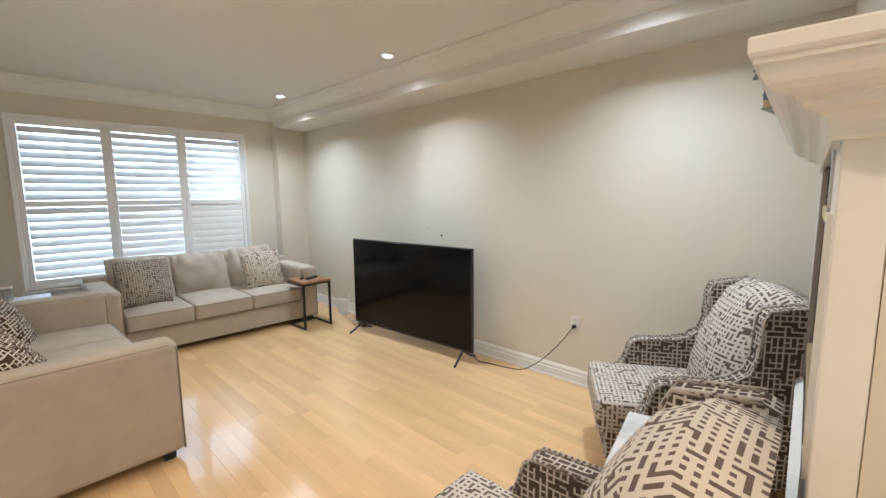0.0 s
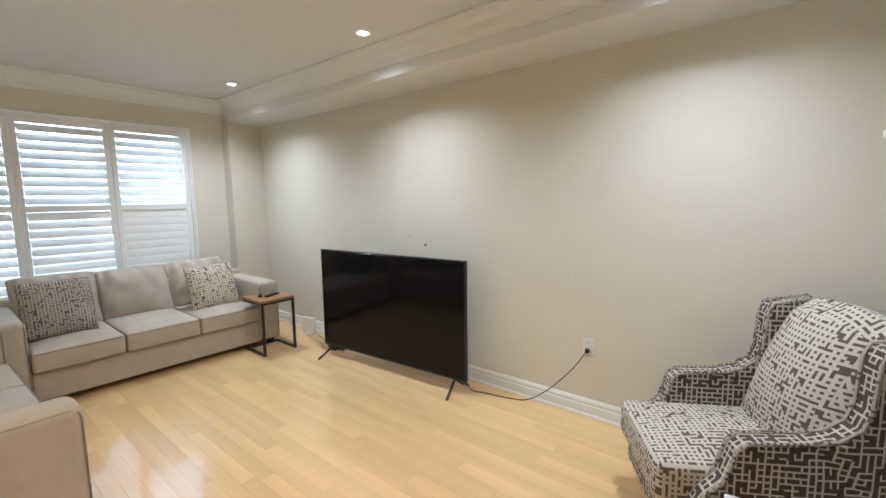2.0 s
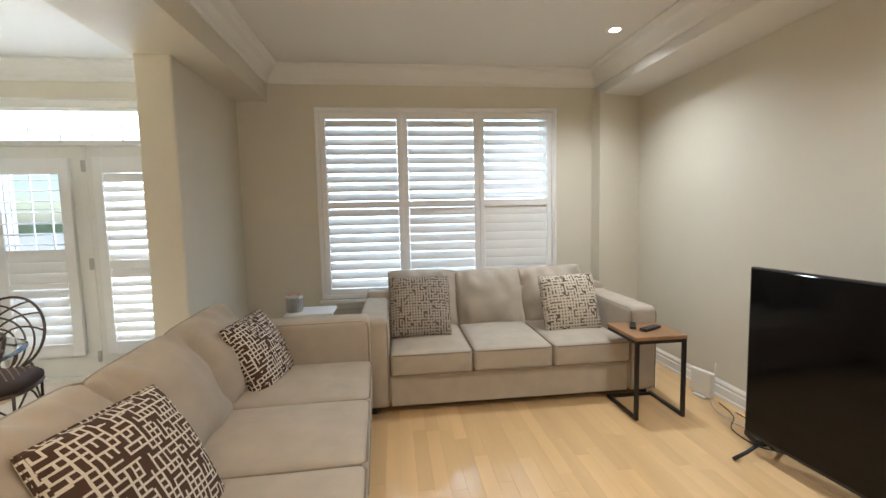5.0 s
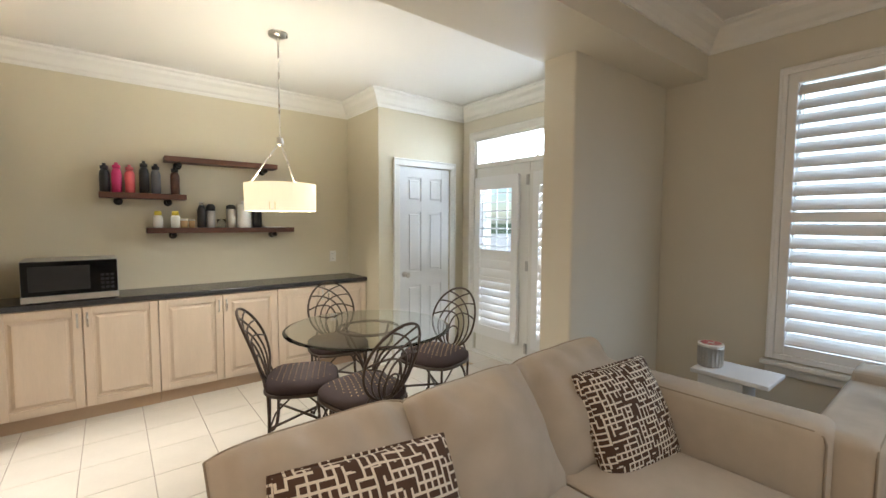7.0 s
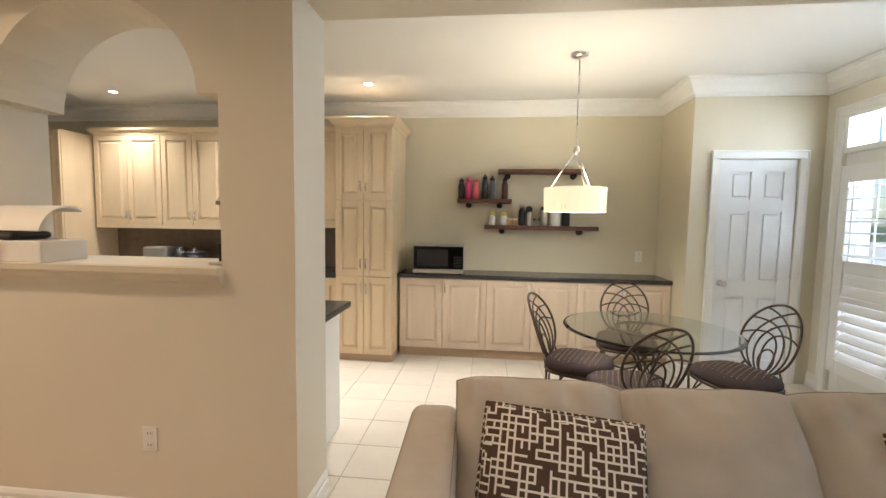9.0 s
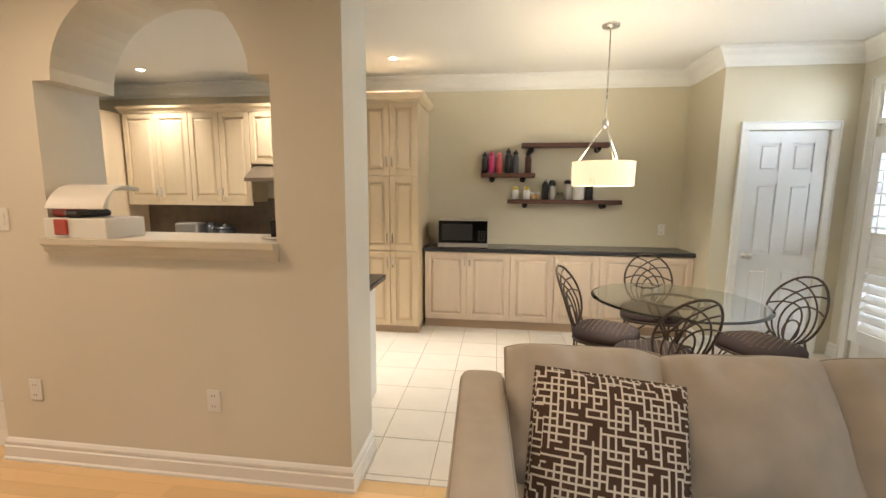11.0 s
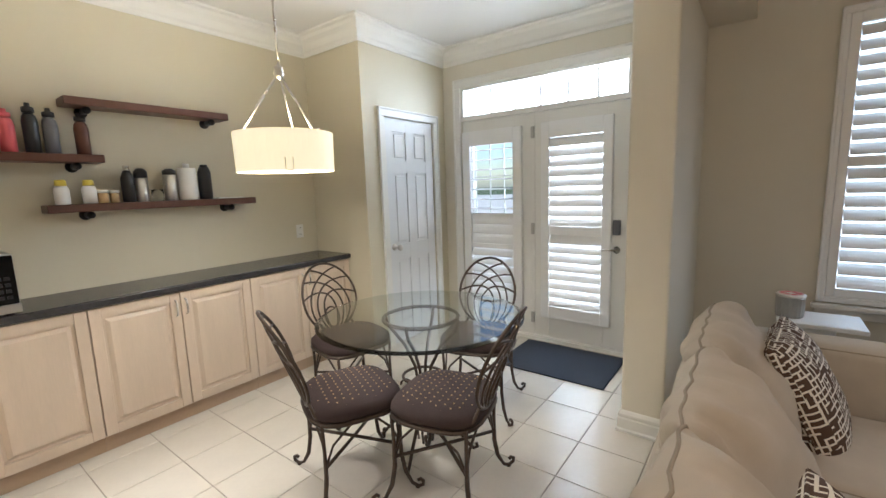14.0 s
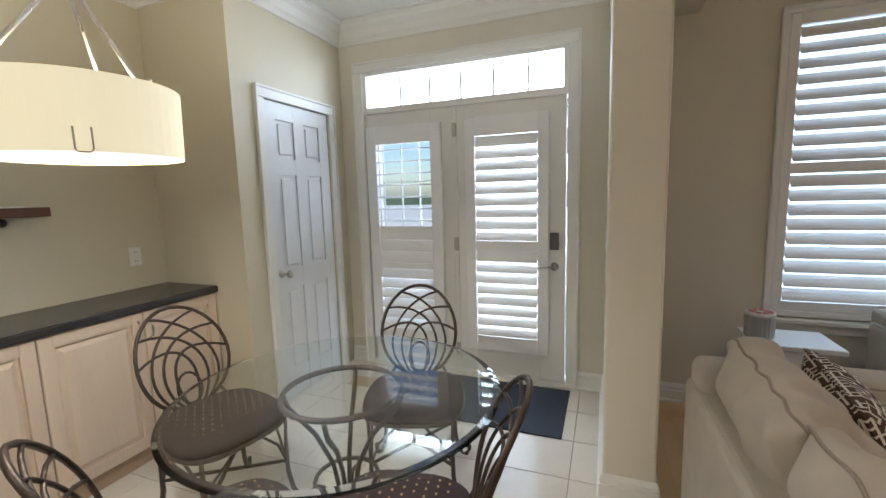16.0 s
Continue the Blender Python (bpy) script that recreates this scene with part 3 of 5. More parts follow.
def panel_door(name, label, at, turn, w, h, lever_side):
    """A six-panel door in a casing; local x along the wall, y out of it, from the floor up."""
    d = thing(name, label, "door", kind="structure", at=at, turn=turn)
    part("door_casing", frame_bm("y", 0.001, 1, -w / 2 - 0.003, w / 2 + 0.003, 0.0, h + 0.003, 0.07, 0.018, bottom=False), WHITE, d, "white door casing")
    bm = bmesh.new()
    st, mid = 0.105, 0.10
    rows = [(0.2, 0.78), (0.92, 1.55), (1.66, h - 0.11)]
    cols = [(-w / 2 + st, -mid / 2), (mid / 2, w / 2 - st)]
    box(bm, -w / 2, w / 2, -0.045, -0.02, 0.008, h)
    xs = [-w / 2, -w / 2 + st, -mid / 2, mid / 2, w / 2 - st, w / 2]
    for a, b in ((xs[0], xs[1]), (xs[2], xs[3]), (xs[4], xs[5])):
        box(bm, a, b, -0.022, -0.008, 0.008, h)
    zs = [0.008] + [z for r in rows for z in r] + [h]
    for a, b in zip(zs[::2], zs[1::2]):
        for c0, c1 in cols:
            box(bm, c0, c1, -0.022, -0.0085, a, b)
    for a, b in rows:
        for c0, c1 in cols:
            box(bm, c0 + 0.022, c1 - 0.022, -0.022, -0.010, a + 0.022, b - 0.022, 0.008, 1)
    part("door_leaf", bm, DOORW, d, "white six-panel door leaf")
    bm = bmesh.new()
    lathe(bm, [(0.0, 0), (0.03, 0.0), (0.03, 0.006), (0.011, 0.01), (0.011, 0.05)], 12)
    bmesh.ops.rotate(bm, verts=bm.verts, matrix=Matrix.Rotation(radians(-90), 3, "X"))
    hx = lever_side * (w / 2 - 0.065)
    bmesh.ops.translate(bm, verts=bm.verts, vec=(hx, -0.008, 0.9))
    tube(bm, [(hx, 0.04, 0.9), (hx, 0.046, 0.9), (hx, 0.052, 0.9), (hx, 0.066, 0.9), (hx, 0.076, 0.9), (hx, 0.08, 0.9)], [0.011, 0.014, 0.024, 0.028, 0.022, 0.008], 14)
    part("door_handle", bm, CHROME, d, "satin nickel round knob", smooth=True)
    bm = bmesh.new()
    for z in (0.25, 1.0, h - 0.22):
        box(bm, -lever_side * (w / 2 + 0.004) - 0.008, -lever_side * (w / 2 + 0.004) + 0.008, -0.006, 0.004, z - 0.04, z + 0.04)
    part("hinge", bm, STEEL, d, "steel hinges")
    return d


panel_door("door_2", "closed white six-panel closet door", (-5.47, CY, 0), 0, 0.653, 2.014, 1)
panel_door("door_3", "closed white six-panel hall door", (0.16, -0.52, 0), 0, 0.76, 2.03, -1)

# ---- floors under the pieces ----
structure("floor_wood", [(X0, XE, -0.085, YN, -0.1, -0.012)], SUBF, "pale maple strip floor of the living room", "floor")
structure("floor_tile", [(X0, XE, YS, -0.085, -0.1, -0.005)], GROUT, "cream ceramic tile floor of the kitchen", "floor")

# ---- living room ----


def sofa(name, label, at, turn, width, seats, depth=0.98, arm_h=0.64, seat_z=0.44, back_h=0.74, cush_top=0.90, lean=19, arm_w=0.21):
    """A sofa; local x along its length, facing -y; origin on the floor at its middle."""
    s = thing(name, label, "sofa", "sofas", at=at, turn=turn)
    a = arm_w
    w2, d2 = width / 2, depth / 2
    bm = B(-w2 + a, w2 - a, -d2 + 0.03, d2 - 0.05, 0.05, 0.27, 0.012, 2)
    part("base", bm, LINEN, s, uv=True)
    bm = B(-w2 + 0.02, w2 - 0.02, d2 - 0.2, d2, 0.05, back_h, 0.03, 3)
    part("back_frame", bm, LINEN, s, smooth=False)
    for sx in (-1, 1):
        x0, x1 = sorted((sx * w2, sx * (w2 - a)))
        bm = B(x0, x1, -d2, d2 - 0.02, 0.05, arm_h, 0.045, 4)
        bmesh.ops.subdivide_edges(bm, edges=[e for e in bm.edges if abs(e.verts[0].co.y - e.verts[1].co.y) > 0.3], cuts=6)
        for v_ in bm.verts:
            if v_.co.z > 0.5:
                v_.co.z += 0.012 * math.cos((v_.co.x - (x0 + x1) / 2) * 9)
        arm = part("armrest", bm, LINEN, s, smooth=True)
        bm = bmesh.new()
        for xo, xi in ((x0, 1), (x1, -1)):
            tube(bm, [(xo + xi * 0.011, -d2 + 0.011, 0.06), (xo + xi * 0.011, -d2 + 0.011, arm_h - 0.05), (xo + xi * 0.012, -d2 + 0.02, arm_h - 0.024), (xo + xi * 0.012, -d2 + 0.05, arm_h - 0.011), (xo + xi * 0.012, d2 - 0.08, arm_h - 0.011)], 0.0045, 5)
        part("piping", bm, LINEND, arm, "linen seam piping, darkened for the shade at the seam", smooth=True)
    for x in (-w2 + 0.08, w2 - 0.08):
        for y in (-d2 + 0.08, d2 - 0.08):
            part("foot", B(x - 0.03, x + 0.03, y - 0.03, y + 0.03, 0, 0.05), BLACKP, s, "short dark foot")
    sw = (width - 2 * a) / seats
    for i in range(seats):
        cx = -w2 + a + sw * (i + 0.5)
        bm = B(-sw / 2 + 0.004, sw / 2 - 0.004, -d2 - 0.005, d2 - 0.2, 0.272, seat_z, 0.03, 3)
        bmesh.ops.subdivide_edges(bm, edges=[e for e in bm.edges if e.calc_length() > 0.2], cuts=5, use_grid_fill=True)
        for v_ in bm.verts:
            if v_.co.z > 0.38:
                u, w_ = v_.co.x / (sw / 2), (v_.co.y + 0.1) / 0.4
                v_.co.z += 0.03 * max(0, 1 - u * u) * max(0, 1 - w_ * w_) + 0.004 * noise.noise(v_.co * 6 + Vector((i, 0, 0)))
        c = part("seat_cushion", bm, LINEN, s, smooth=True, m=pose(cx, 0, 0))
        bm = bmesh.new()
        for z in (0.285, seat_z - 0.015):
            tube(bm, [(-sw / 2 + 0.008, d2 - 0.24, z), (-sw / 2 + 0.008, -d2 + 0.02, z), (-sw / 2 + 0.03, -d2 - 0.004, z), (sw / 2 - 0.03, -d2 - 0.004, z), (sw / 2 - 0.008, -d2 + 0.02, z), (sw / 2 - 0.008, d2 - 0.24, z)], 0.005, 5)
        part("piping", bm, LINEND, c, "linen seam piping, darkened for the shade at the seam", smooth=True)
        ch = (cush_top - seat_z + 0.05) / math.cos(radians(lean))
        bm = pillow_bm(sw + 0.02, ch, 0.30, 28, 2.5, 0.014, i * 2.3)
        for v_ in bm.verts:
            u, w_ = v_.co.x / (sw / 2), v_.co.y / (ch / 2)
            v_.co.y -= 0.03 * (1 - u * u) * max(0, w_) ** 4 * -1 * 0.4 + 0.012 * abs(u) ** 8 * max(0, w_)
            gather = (max(0, w_) ** 3 + 0.8 * abs(u) ** 5) * (1.08 - min(1, max(abs(u), abs(w_))) ** 10)
            v_.co.z += gather * (0.024 * math.sin(v_.co.x * 46 + 2.5 * noise.noise(v_.co * 5) + i * 2) + 0.015 * noise.noise(v_.co * 16 + Vector((i, 3, 0))))
        bm.verts.ensure_lookup_table()
        k = 29
        rim = [bm.verts[a * k].co.copy() for a in range(k)] + [bm.verts[(k - 1) * k + b].co.copy() for b in range(1, k)] + [bm.verts[a * k + k - 1].co.copy() for a in range(k - 2, -1, -1)] + [bm.verts[b].co.copy() for b in range(k - 2, 0, -1)]
        c = part("back_cushion", bm, LINEN, s, smooth=True, m=pose(cx, d2 - 0.10 - ch * 0.5 * math.sin(radians(lean)), cush_top - 0.5 * ch * math.cos(radians(lean)) + (0.006, -0.006, 0.003)[i], 90 - (lean + (-1, 2, 0)[i]), (1.5, -1.5, -2.0)[i], (2, -1, -2)[i]))
        bm = bmesh.new()
        tube(bm, rim, 0.005, 5, True)
        part("piping", bm, LINEND, c, "linen seam piping, darkened for the shade at the seam", smooth=True)
    return s


sofa("sofa", "light taupe linen three-seat sofa below the window", (-5.36, 2.055, 0), 90, 2.17, 3, 0.97, 0.675, 0.44, 0.74, 0.885, 18)
sofa("sofa", "light taupe linen three-seat sofa with its back to the kitchen", (-3.895, 0.56, 0), 182.0, 2.15, 3, 1.06, 0.705, 0.44, 0.62, 0.84, 29, 0.19)


def leaning(centre, across, up):
    """The pose of a square whose sides run along across and up."""
    x = Vector(across).normalized()
    z = x.cross(Vector(up)).normalized()
    y = z.cross(x)
    m = Matrix((x, y, z)).transposed().to_4x4()
    m.translation = Vector(centre)
    return m


def throw_pillow(label, material, size, m, seed):
    t = thing("throw_pillow", label, "pillow", "throw pillows")
    t.matrix_basis = m
    p = part("cover", pillow_bm(size, size, 0.20, 12, 2.6, 0.006, seed), material, t, smooth=True, uv=True)
    bm = bmesh.new()
    tube(bm, rim_points(size, size, 9), 0.005, 5, True)
    part("piping", bm, material, t, smooth=True, uv=True)


throw_pillow("brown and cream patterned square pillow leaning on the long sofa", FRETP, 0.51, leaning((-3.325, 0.47, 0.60), (-0.498, 0.045, -0.03), (0.02, -0.25, 0.43)), 1.1)
throw_pillow("brown and beige patterned pillow leaning in the sofa corner", FRETP, 0.50, leaning((-4.587, 0.436, 0.574), (-0.47, 0.0475, 0.008), (0.06, -0.2255, 0.456)), 2.2)
throw_pillow("brown and beige patterned pillow at the end of the window sofa", FRETS, 0.47, pose(-5.28, 1.42, 0.675, 70, 0, 90), 3.3)
throw_pillow("beige and grey patterned pillow at the end of the window sofa", FRETB, 0.46, pose(-5.27, 2.63, 0.65, 70, -2, 90), 4.4)

# side table that slides over the sofa's edge
st = thing("side_table", "small C-shaped side table with a wooden top and black metal frame", "side table", at=(-4.74, 2.955, 0))
part("tabletop", B(-0.19, 0.19, -0.18, 0.18, 0.535, 0.56, 0.003, 1), OAKT, st, "brown wooden top")
bm = bmesh.new()
for y in (-0.165, 0.165):
    box(bm, 0.165, 0.187, y - 0.011, y + 0.011, 0.0, 0.535)
    box(bm, -0.187, 0.165, y - 0.011, y + 0.011, 0.0, 0.02)
    box(bm, -0.187, 0.165, y - 0.011, y + 0.011, 0.513, 0.535)
box(bm, -0.187, -0.165, -0.154, 0.154, 0.0, 0.02)
box(bm, 0.165, 0.187, -0.154, 0.154, 0.513, 0.535)
part("frame", bm, BLACKM, st, "black square metal tubing")
rc = thing("remote_control", "black remote control lying on the side table", "remote control", at=(-4.72, 2.98, 0.56), turn=25)
part("body", B(-0.025, 0.025, -0.09, 0.09, 0.001, 0.02, 0.006, 2), BLACKP, rc)
bm = bmesh.new()
for i in range(6):
    for j in (-1, 0, 1):
        box(bm, j * 0.013 - 0.004, j * 0.013 + 0.004, -0.07 + i * 0.024, -0.06 + i * 0.024, 0.02, 0.0225)
part("button", bm, GREYP, rc, "grey buttons")
rc = thing("remote_control", "second black remote control beside the first", "remote control", at=(-4.80, 2.90, 0.56), turn=60)
part("body", B(-0.02, 0.02, -0.075, 0.075, 0.001, 0.018, 0.006, 2), BLACKP, rc)

# television standing on the floor
tv = thing("television", "large black flat television standing on the floor on two splayed feet", "television", at=(-3.32, 3.255, 0), turn=4.0)
part("housing", B(-0.83, 0.83, 0.0, 0.035, 0.105, 1.06, 0.006, 2), BLACKP, tv, "black housing")
part("rear_box", B(-0.5, 0.5, 0.035, 0.075, 0.14, 0.6, 0.01, 2), BLACKP, tv)
part("screen", B(-0.818, 0.818, -0.004, 0.002, 0.125, 1.05, 0.001, 1), SCREEN, tv, "glossy black screen")
for sx in (-1, 1):
    bm = bmesh.new()
    for dy in (-0.15, 0.17):
        tube(bm, [(sx * 0.72, 0.015, 0.11), (sx * 0.735, dy * 0.55, 0.045), (sx * 0.75, dy, 0.008)], 0.011, 6)
    part("foot", bm, BLACKP, tv, "splayed black foot", smooth=True)


def outlet(name, label, m, dark=False, w=0.072, h=0.116):
    o = thing(name, label, "outlet")
    o.matrix_basis = m
    part("plate", B(-w / 2, w / 2, 0.0, 0.006, -h / 2, h / 2, 0.003, 1), WHITEP, o)
    bm = bmesh.new()
    if "switch" in name:
        box(bm, -0.016, 0.016, 0.006, 0.010, -0.033, 0.033, 0.002, 1)
        part("rocker", bm, WHITEP, o)
    else:
        for z in (-0.028, 0.028):
            so = part("socket", B(-0.017, 0.017, 0.006, 0.008, z - 0.014, z + 0.014, 0.003, 1), WHITEP, o)
            for x in (-0.007, 0.007):
                part("slot", B(x - 0.0015, x + 0.0015, 0.008, 0.0085, z - 0.004, z + 0.006), BLACKP, so, "dark slot")
    return o


outlet("wall_outlet", "white outlet above the baseboard with a plug in it", pose(-1.65, YN, 0.50, 0, 0, 180))
outlet("wall_outlet", "white outlet beside the side table", pose(-4.42, YN, 0.50, 0, 0, 180))
outlet("wall_outlet", "white outlet with a plug behind the television", pose(-4.12, YN, 0.50, 0, 0, 180))
outlet("wall_outlet", "white outlet low on the partition", pose(-1.566, 0, 0.42, 0, 0, 0))
outlet("wall_outlet", "white blank plate low on the partition", pose(-0.545, 0, 0.41, 0, 0, 0))
outlet("light_switch", "white switch at the partition's edge", pose(-0.48, 0, 1.31, 0, 0, 0))
outlet("wall_outlet", "white outlet above the buffet", pose(-4.72, YS, 1.07, 0, 0, 0))
outlet("wall_outlet", "white outlet behind the microwave oven", pose(-2.36, YS, 1.05, 0, 0, 0))
outlet("light_switch", "white switch on the short wall by the french doors", pose(-5.55, -0.32, 1.1, 0, 0, 180))
bm = lathe(bmesh.new(), [(0.0, 0), (0.012, 0.0), (0.012, 0.004)], 10)
solid("wall_hole", bm, BLACKP, "small dark cable hole in the long wall", "hole", m=pose(-3.135, YN, 1.12, 90, 0, 0))
solid("wall_hole", lathe(bmesh.new(), [(0.0, 0), (0.004, 0.0), (0.004, 0.003)], 8), BLACKP, "tiny screw hole in the long wall", "hole", m=pose(-3.33, YN, 1.19, 90, 0, 0))


def cable(label, pts, r=0.004, material=None, name="cable"):
    """A cord through plan points, smoothed."""
    pts = [Vector(p) for p in pts]
    out = []
    for i in range(len(pts) - 1):
        p0, p1, p2, p3 = pts[max(i - 1, 0)], pts[i], pts[i + 1], pts[min(i + 2, len(pts) - 1)]
        for k in range(8):
            t = k / 8
            out.append(0.5 * (2 * p1 + (p2 - p0) * t + (2 * p0 - 5 * p1 + 4 * p2 - p3) * t * t + (3 * p1 - p0 - 3 * p2 + p3) * t ** 3))
    out.append(pts[-1])
    ob = solid(name, tube(bmesh.new(), out, r, 6), material or BLACKP, label, "cable", smooth=True)
    return ob


cable("thin black power cord hanging from the outlet to the television", [(-1.65, YN - 0.02, 0.48), (-1.67, YN - 0.05, 0.44), (-1.74, YN - 0.08, 0.33), (-1.90, YN - 0.09, 0.15), (-2.06, YN - 0.10, 0.03), (-2.2, YN - 0.12, 0.006), (-2.4, YN - 0.16, 0.006), (-2.52, YN - 0.2, 0.03), (-2.62, YN - 0.24, 0.25)])
plug = thing("plug", "black plug in the wall outlet", "plug", at=(-1.65, YN - 0.006, 0.475))
part("body", B(-0.014, 0.014, -0.03, 0.0, -0.014, 0.014, 0.004, 2), BLACKP, plug)
plug = thing("power_adapter", "black power adapter in the outlet beside the side table", "adapter", at=(-4.42, YN - 0.006, 0.45))
part("body", B(-0.025, 0.025, -0.05, 0.0, -0.06, 0.02, 0.006, 2), BLACKP, plug)
plug = thing("power_adapter", "white power adapter in the outlet behind the television", "adapter", at=(-4.12, YN - 0.006, 0.48))
part("body", B(-0.03, 0.03, -0.04, 0.0, -0.03, 0.03, 0.006, 2), WHITEP, plug)
cable("black cable running down from the adapter", [(-4.42, YN - 0.05, 0.39), (-4.44, YN - 0.08, 0.2), (-4.36, YN - 0.12, 0.02), (-4.2, YN - 0.16, 0.006), (-4.05, YN - 0.1, 0.006), (-3.9, YN - 0.12, 0.03)])
cable("grey cable looping behind the television", [(-4.12, YN - 0.045, 0.45), (-4.2, YN - 0.1, 0.33), (-4.35, YN - 0.1, 0.30), (-4.25, YN - 0.08, 0.22), (-4.05, YN - 0.1, 0.18), (-3.9, YN - 0.12, 0.2)], 0.0035)
cable("white cable lying behind the side table", [(-4.8, YN - 0.05, 0.25), (-4.75, YN - 0.12, 0.02), (-4.6, YN - 0.2, 0.006), (-4.4, YN - 0.22, 0.006), (-4.3, YN - 0.15, 0.006), (-4.1, YN - 0.2, 0.006)], 0.0035, WHITEP)
cable("black cable coiled on the floor by the wall", [(-4.7, YN - 0.1, 0.006), (-4.5, YN - 0.16, 0.006), (-4.35, YN - 0.3, 0.006), (-4.15, YN - 0.3, 0.006), (-4.1, YN - 0.18, 0.006), (-4.3, YN - 0.12, 0.008), (-4.55, YN - 0.1, 0.006)], 0.0035)
pb = thing("power_strip", "small black power brick on the floor by the television", "power brick", at=(-4.22, YN - 0.26, 0.0), turn=-15)
part("body", B(-0.07, 0.07, -0.03, 0.03, 0.0, 0.035, 0.008, 2), BLACKP, pb)
md = thing("modem", "white upright modem standing on the floor by the wall", "modem", at=(-4.83, YN - 0.13, 0.0), turn=10)
part("body", B(-0.09, 0.09, -0.02, 0.02, 0.012, 0.2, 0.012, 3), WHITEP, md)
part("stand", B(-0.05, 0.05, -0.04, 0.04, 0.0, 0.014, 0.004, 1), WHITEP, md)


# ---- wing armchairs ----


def side_profile():
    """Outline of an arm and wing, front to back, in (y, z)."""
    return [(-0.36, 0.16), (-0.375, 0.34), (-0.34, 0.405), (-0.275, 0.47), (-0.25, 0.55), (-0.235, 0.60), (-0.20, 0.628), (-0.10, 0.635), (0.0, 0.642), (0.08, 0.662), (0.15, 0.71), (0.175, 0.78), (0.18, 0.87), (0.185, 0.95), (0.205, 1.0), (0.40, 1.03), (0.435, 1.015), (0.40, 0.7), (0.34, 0.3), (0.31, 0.16)]


def wing_chair(label, at, turn):
    """Faces -y locally."""
    c = thing("armchair", label, "armchair", "wing armchairs", at=at, turn=turn)
    prof = side_profile()
    for sx in (-1, 1):
        bm = bmesh.new()
        x0, x1 = (sx * 0.36, sx * 0.27)
        a = [bm.verts.new((x0 + (0.0 if z < 0.66 else sx * 0.012), y, z)) for y, z in prof]
        b = [bm.verts.new((x1, y, z)) for y, z in prof]
        k = len(prof)
        for i in range(k):
            bm.faces.new((a[i], a[(i + 1) % k], b[(i + 1) % k], b[i]))
        bm.faces.new(a[::-1])
        bm.faces.new(b)
        bmesh.ops.recalc_face_normals(bm, faces=bm.faces)
        bmesh.ops.bevel(bm, geom=[e for e in bm.edges if abs(e.verts[0].co.x - e.verts[1].co.x) < 0.03], offset=0.018, segments=2, profile=0.6, affect="EDGES")
        arm = part("armrest", bm, FRETL, c, uv=True)
        bm = bmesh.new()
        for xo in (x0 - sx * 0.004, x1 + sx * 0.006):
            tube(bm, [(xo + (0.0 if z < 0.66 else sx * 0.008), y, z) for y, z in prof[1:16]], 0.009, 6)
        part("piping", bm, FRETS, arm, "lighter welt piping", smooth=True, uv=True)
    part("seat_frame", B(-0.27, 0.27, -0.44, 0.33, 0.16, 0.32, 0.01, 2), FRETL, c, uv=True)
    # seat cushion, rounded at its front
    bm = B(-0.285, 0.285, -0.485, 0.2, 0.30, 0.48, 0.035, 3)
    bmesh.ops.subdivide_edges(bm, edges=[e for e in bm.edges if e.calc_length() > 0.2], cuts=5, use_grid_fill=True)
    for v_ in bm.verts:
        u, w_ = v_.co.x / 0.265, (v_.co.y + 0.11) / 0.31
        if v_.co.z > 0.4:
            v_.co.z += 0.035 * max(0, 1 - u * u) * max(0, 1 - w_ * w_)
    part("seat_cushion", bm, FRETI, c, smooth=True, uv=True)
    # inner back, arched at its top
    bm = bmesh.new()
    n = 12
    ring = {}
    for i in range(n + 1):
        u = 2 * i / n - 1
        for j in range(n + 1):
            w_ = j / n
            top = 1.08 - 0.065 * abs(u) ** 2.2
            z = 0.44 + (top - 0.44) * w_
            y = 0.07 + 0.25 * (z - 0.44) / 0.62 - 0.12 * (1 - abs(u) ** 3) * math.sin(math.pi * (0.08 + w_ * 0.72)) + (0.0 if j < n else 0.05)
            ring[i, j, 0] = bm.verts.new((u * 0.275, y, z))
            ring[i, j, 1] = bm.verts.new((u * 0.345, 0.30 + 0.12 * (z - 0.16) / 0.9 + 0.02, z - (0.0 if j < n else 0.035)))
    for i in range(n):
        for j in range(n):
            bm.faces.new((ring[i, j, 0], ring[i + 1, j, 0], ring[i + 1, j + 1, 0], ring[i, j + 1, 0]))
            bm.faces.new((ring[i, j + 1, 1], ring[i + 1, j + 1, 1], ring[i + 1, j, 1], ring[i, j, 1]))
        bm.faces.new((ring[i, n, 0], ring[i + 1, n, 0], ring[i + 1, n, 1], ring[i, n, 1]))
        for e in (0, n):
            q = (ring[e, i, 0], ring[e, i + 1, 0], ring[e, i + 1, 1], ring[e, i, 1])
            bm.faces.new(q)
    bmesh.ops.recalc_face_normals(bm, faces=bm.faces)
    part("backrest", bm, FRETI, c, smooth=True, uv=True)
    part("outer_back", B(-0.34, 0.34, 0.29, 0.345, 0.16, 0.5, 0.01, 1), FRETL, c, uv=True)
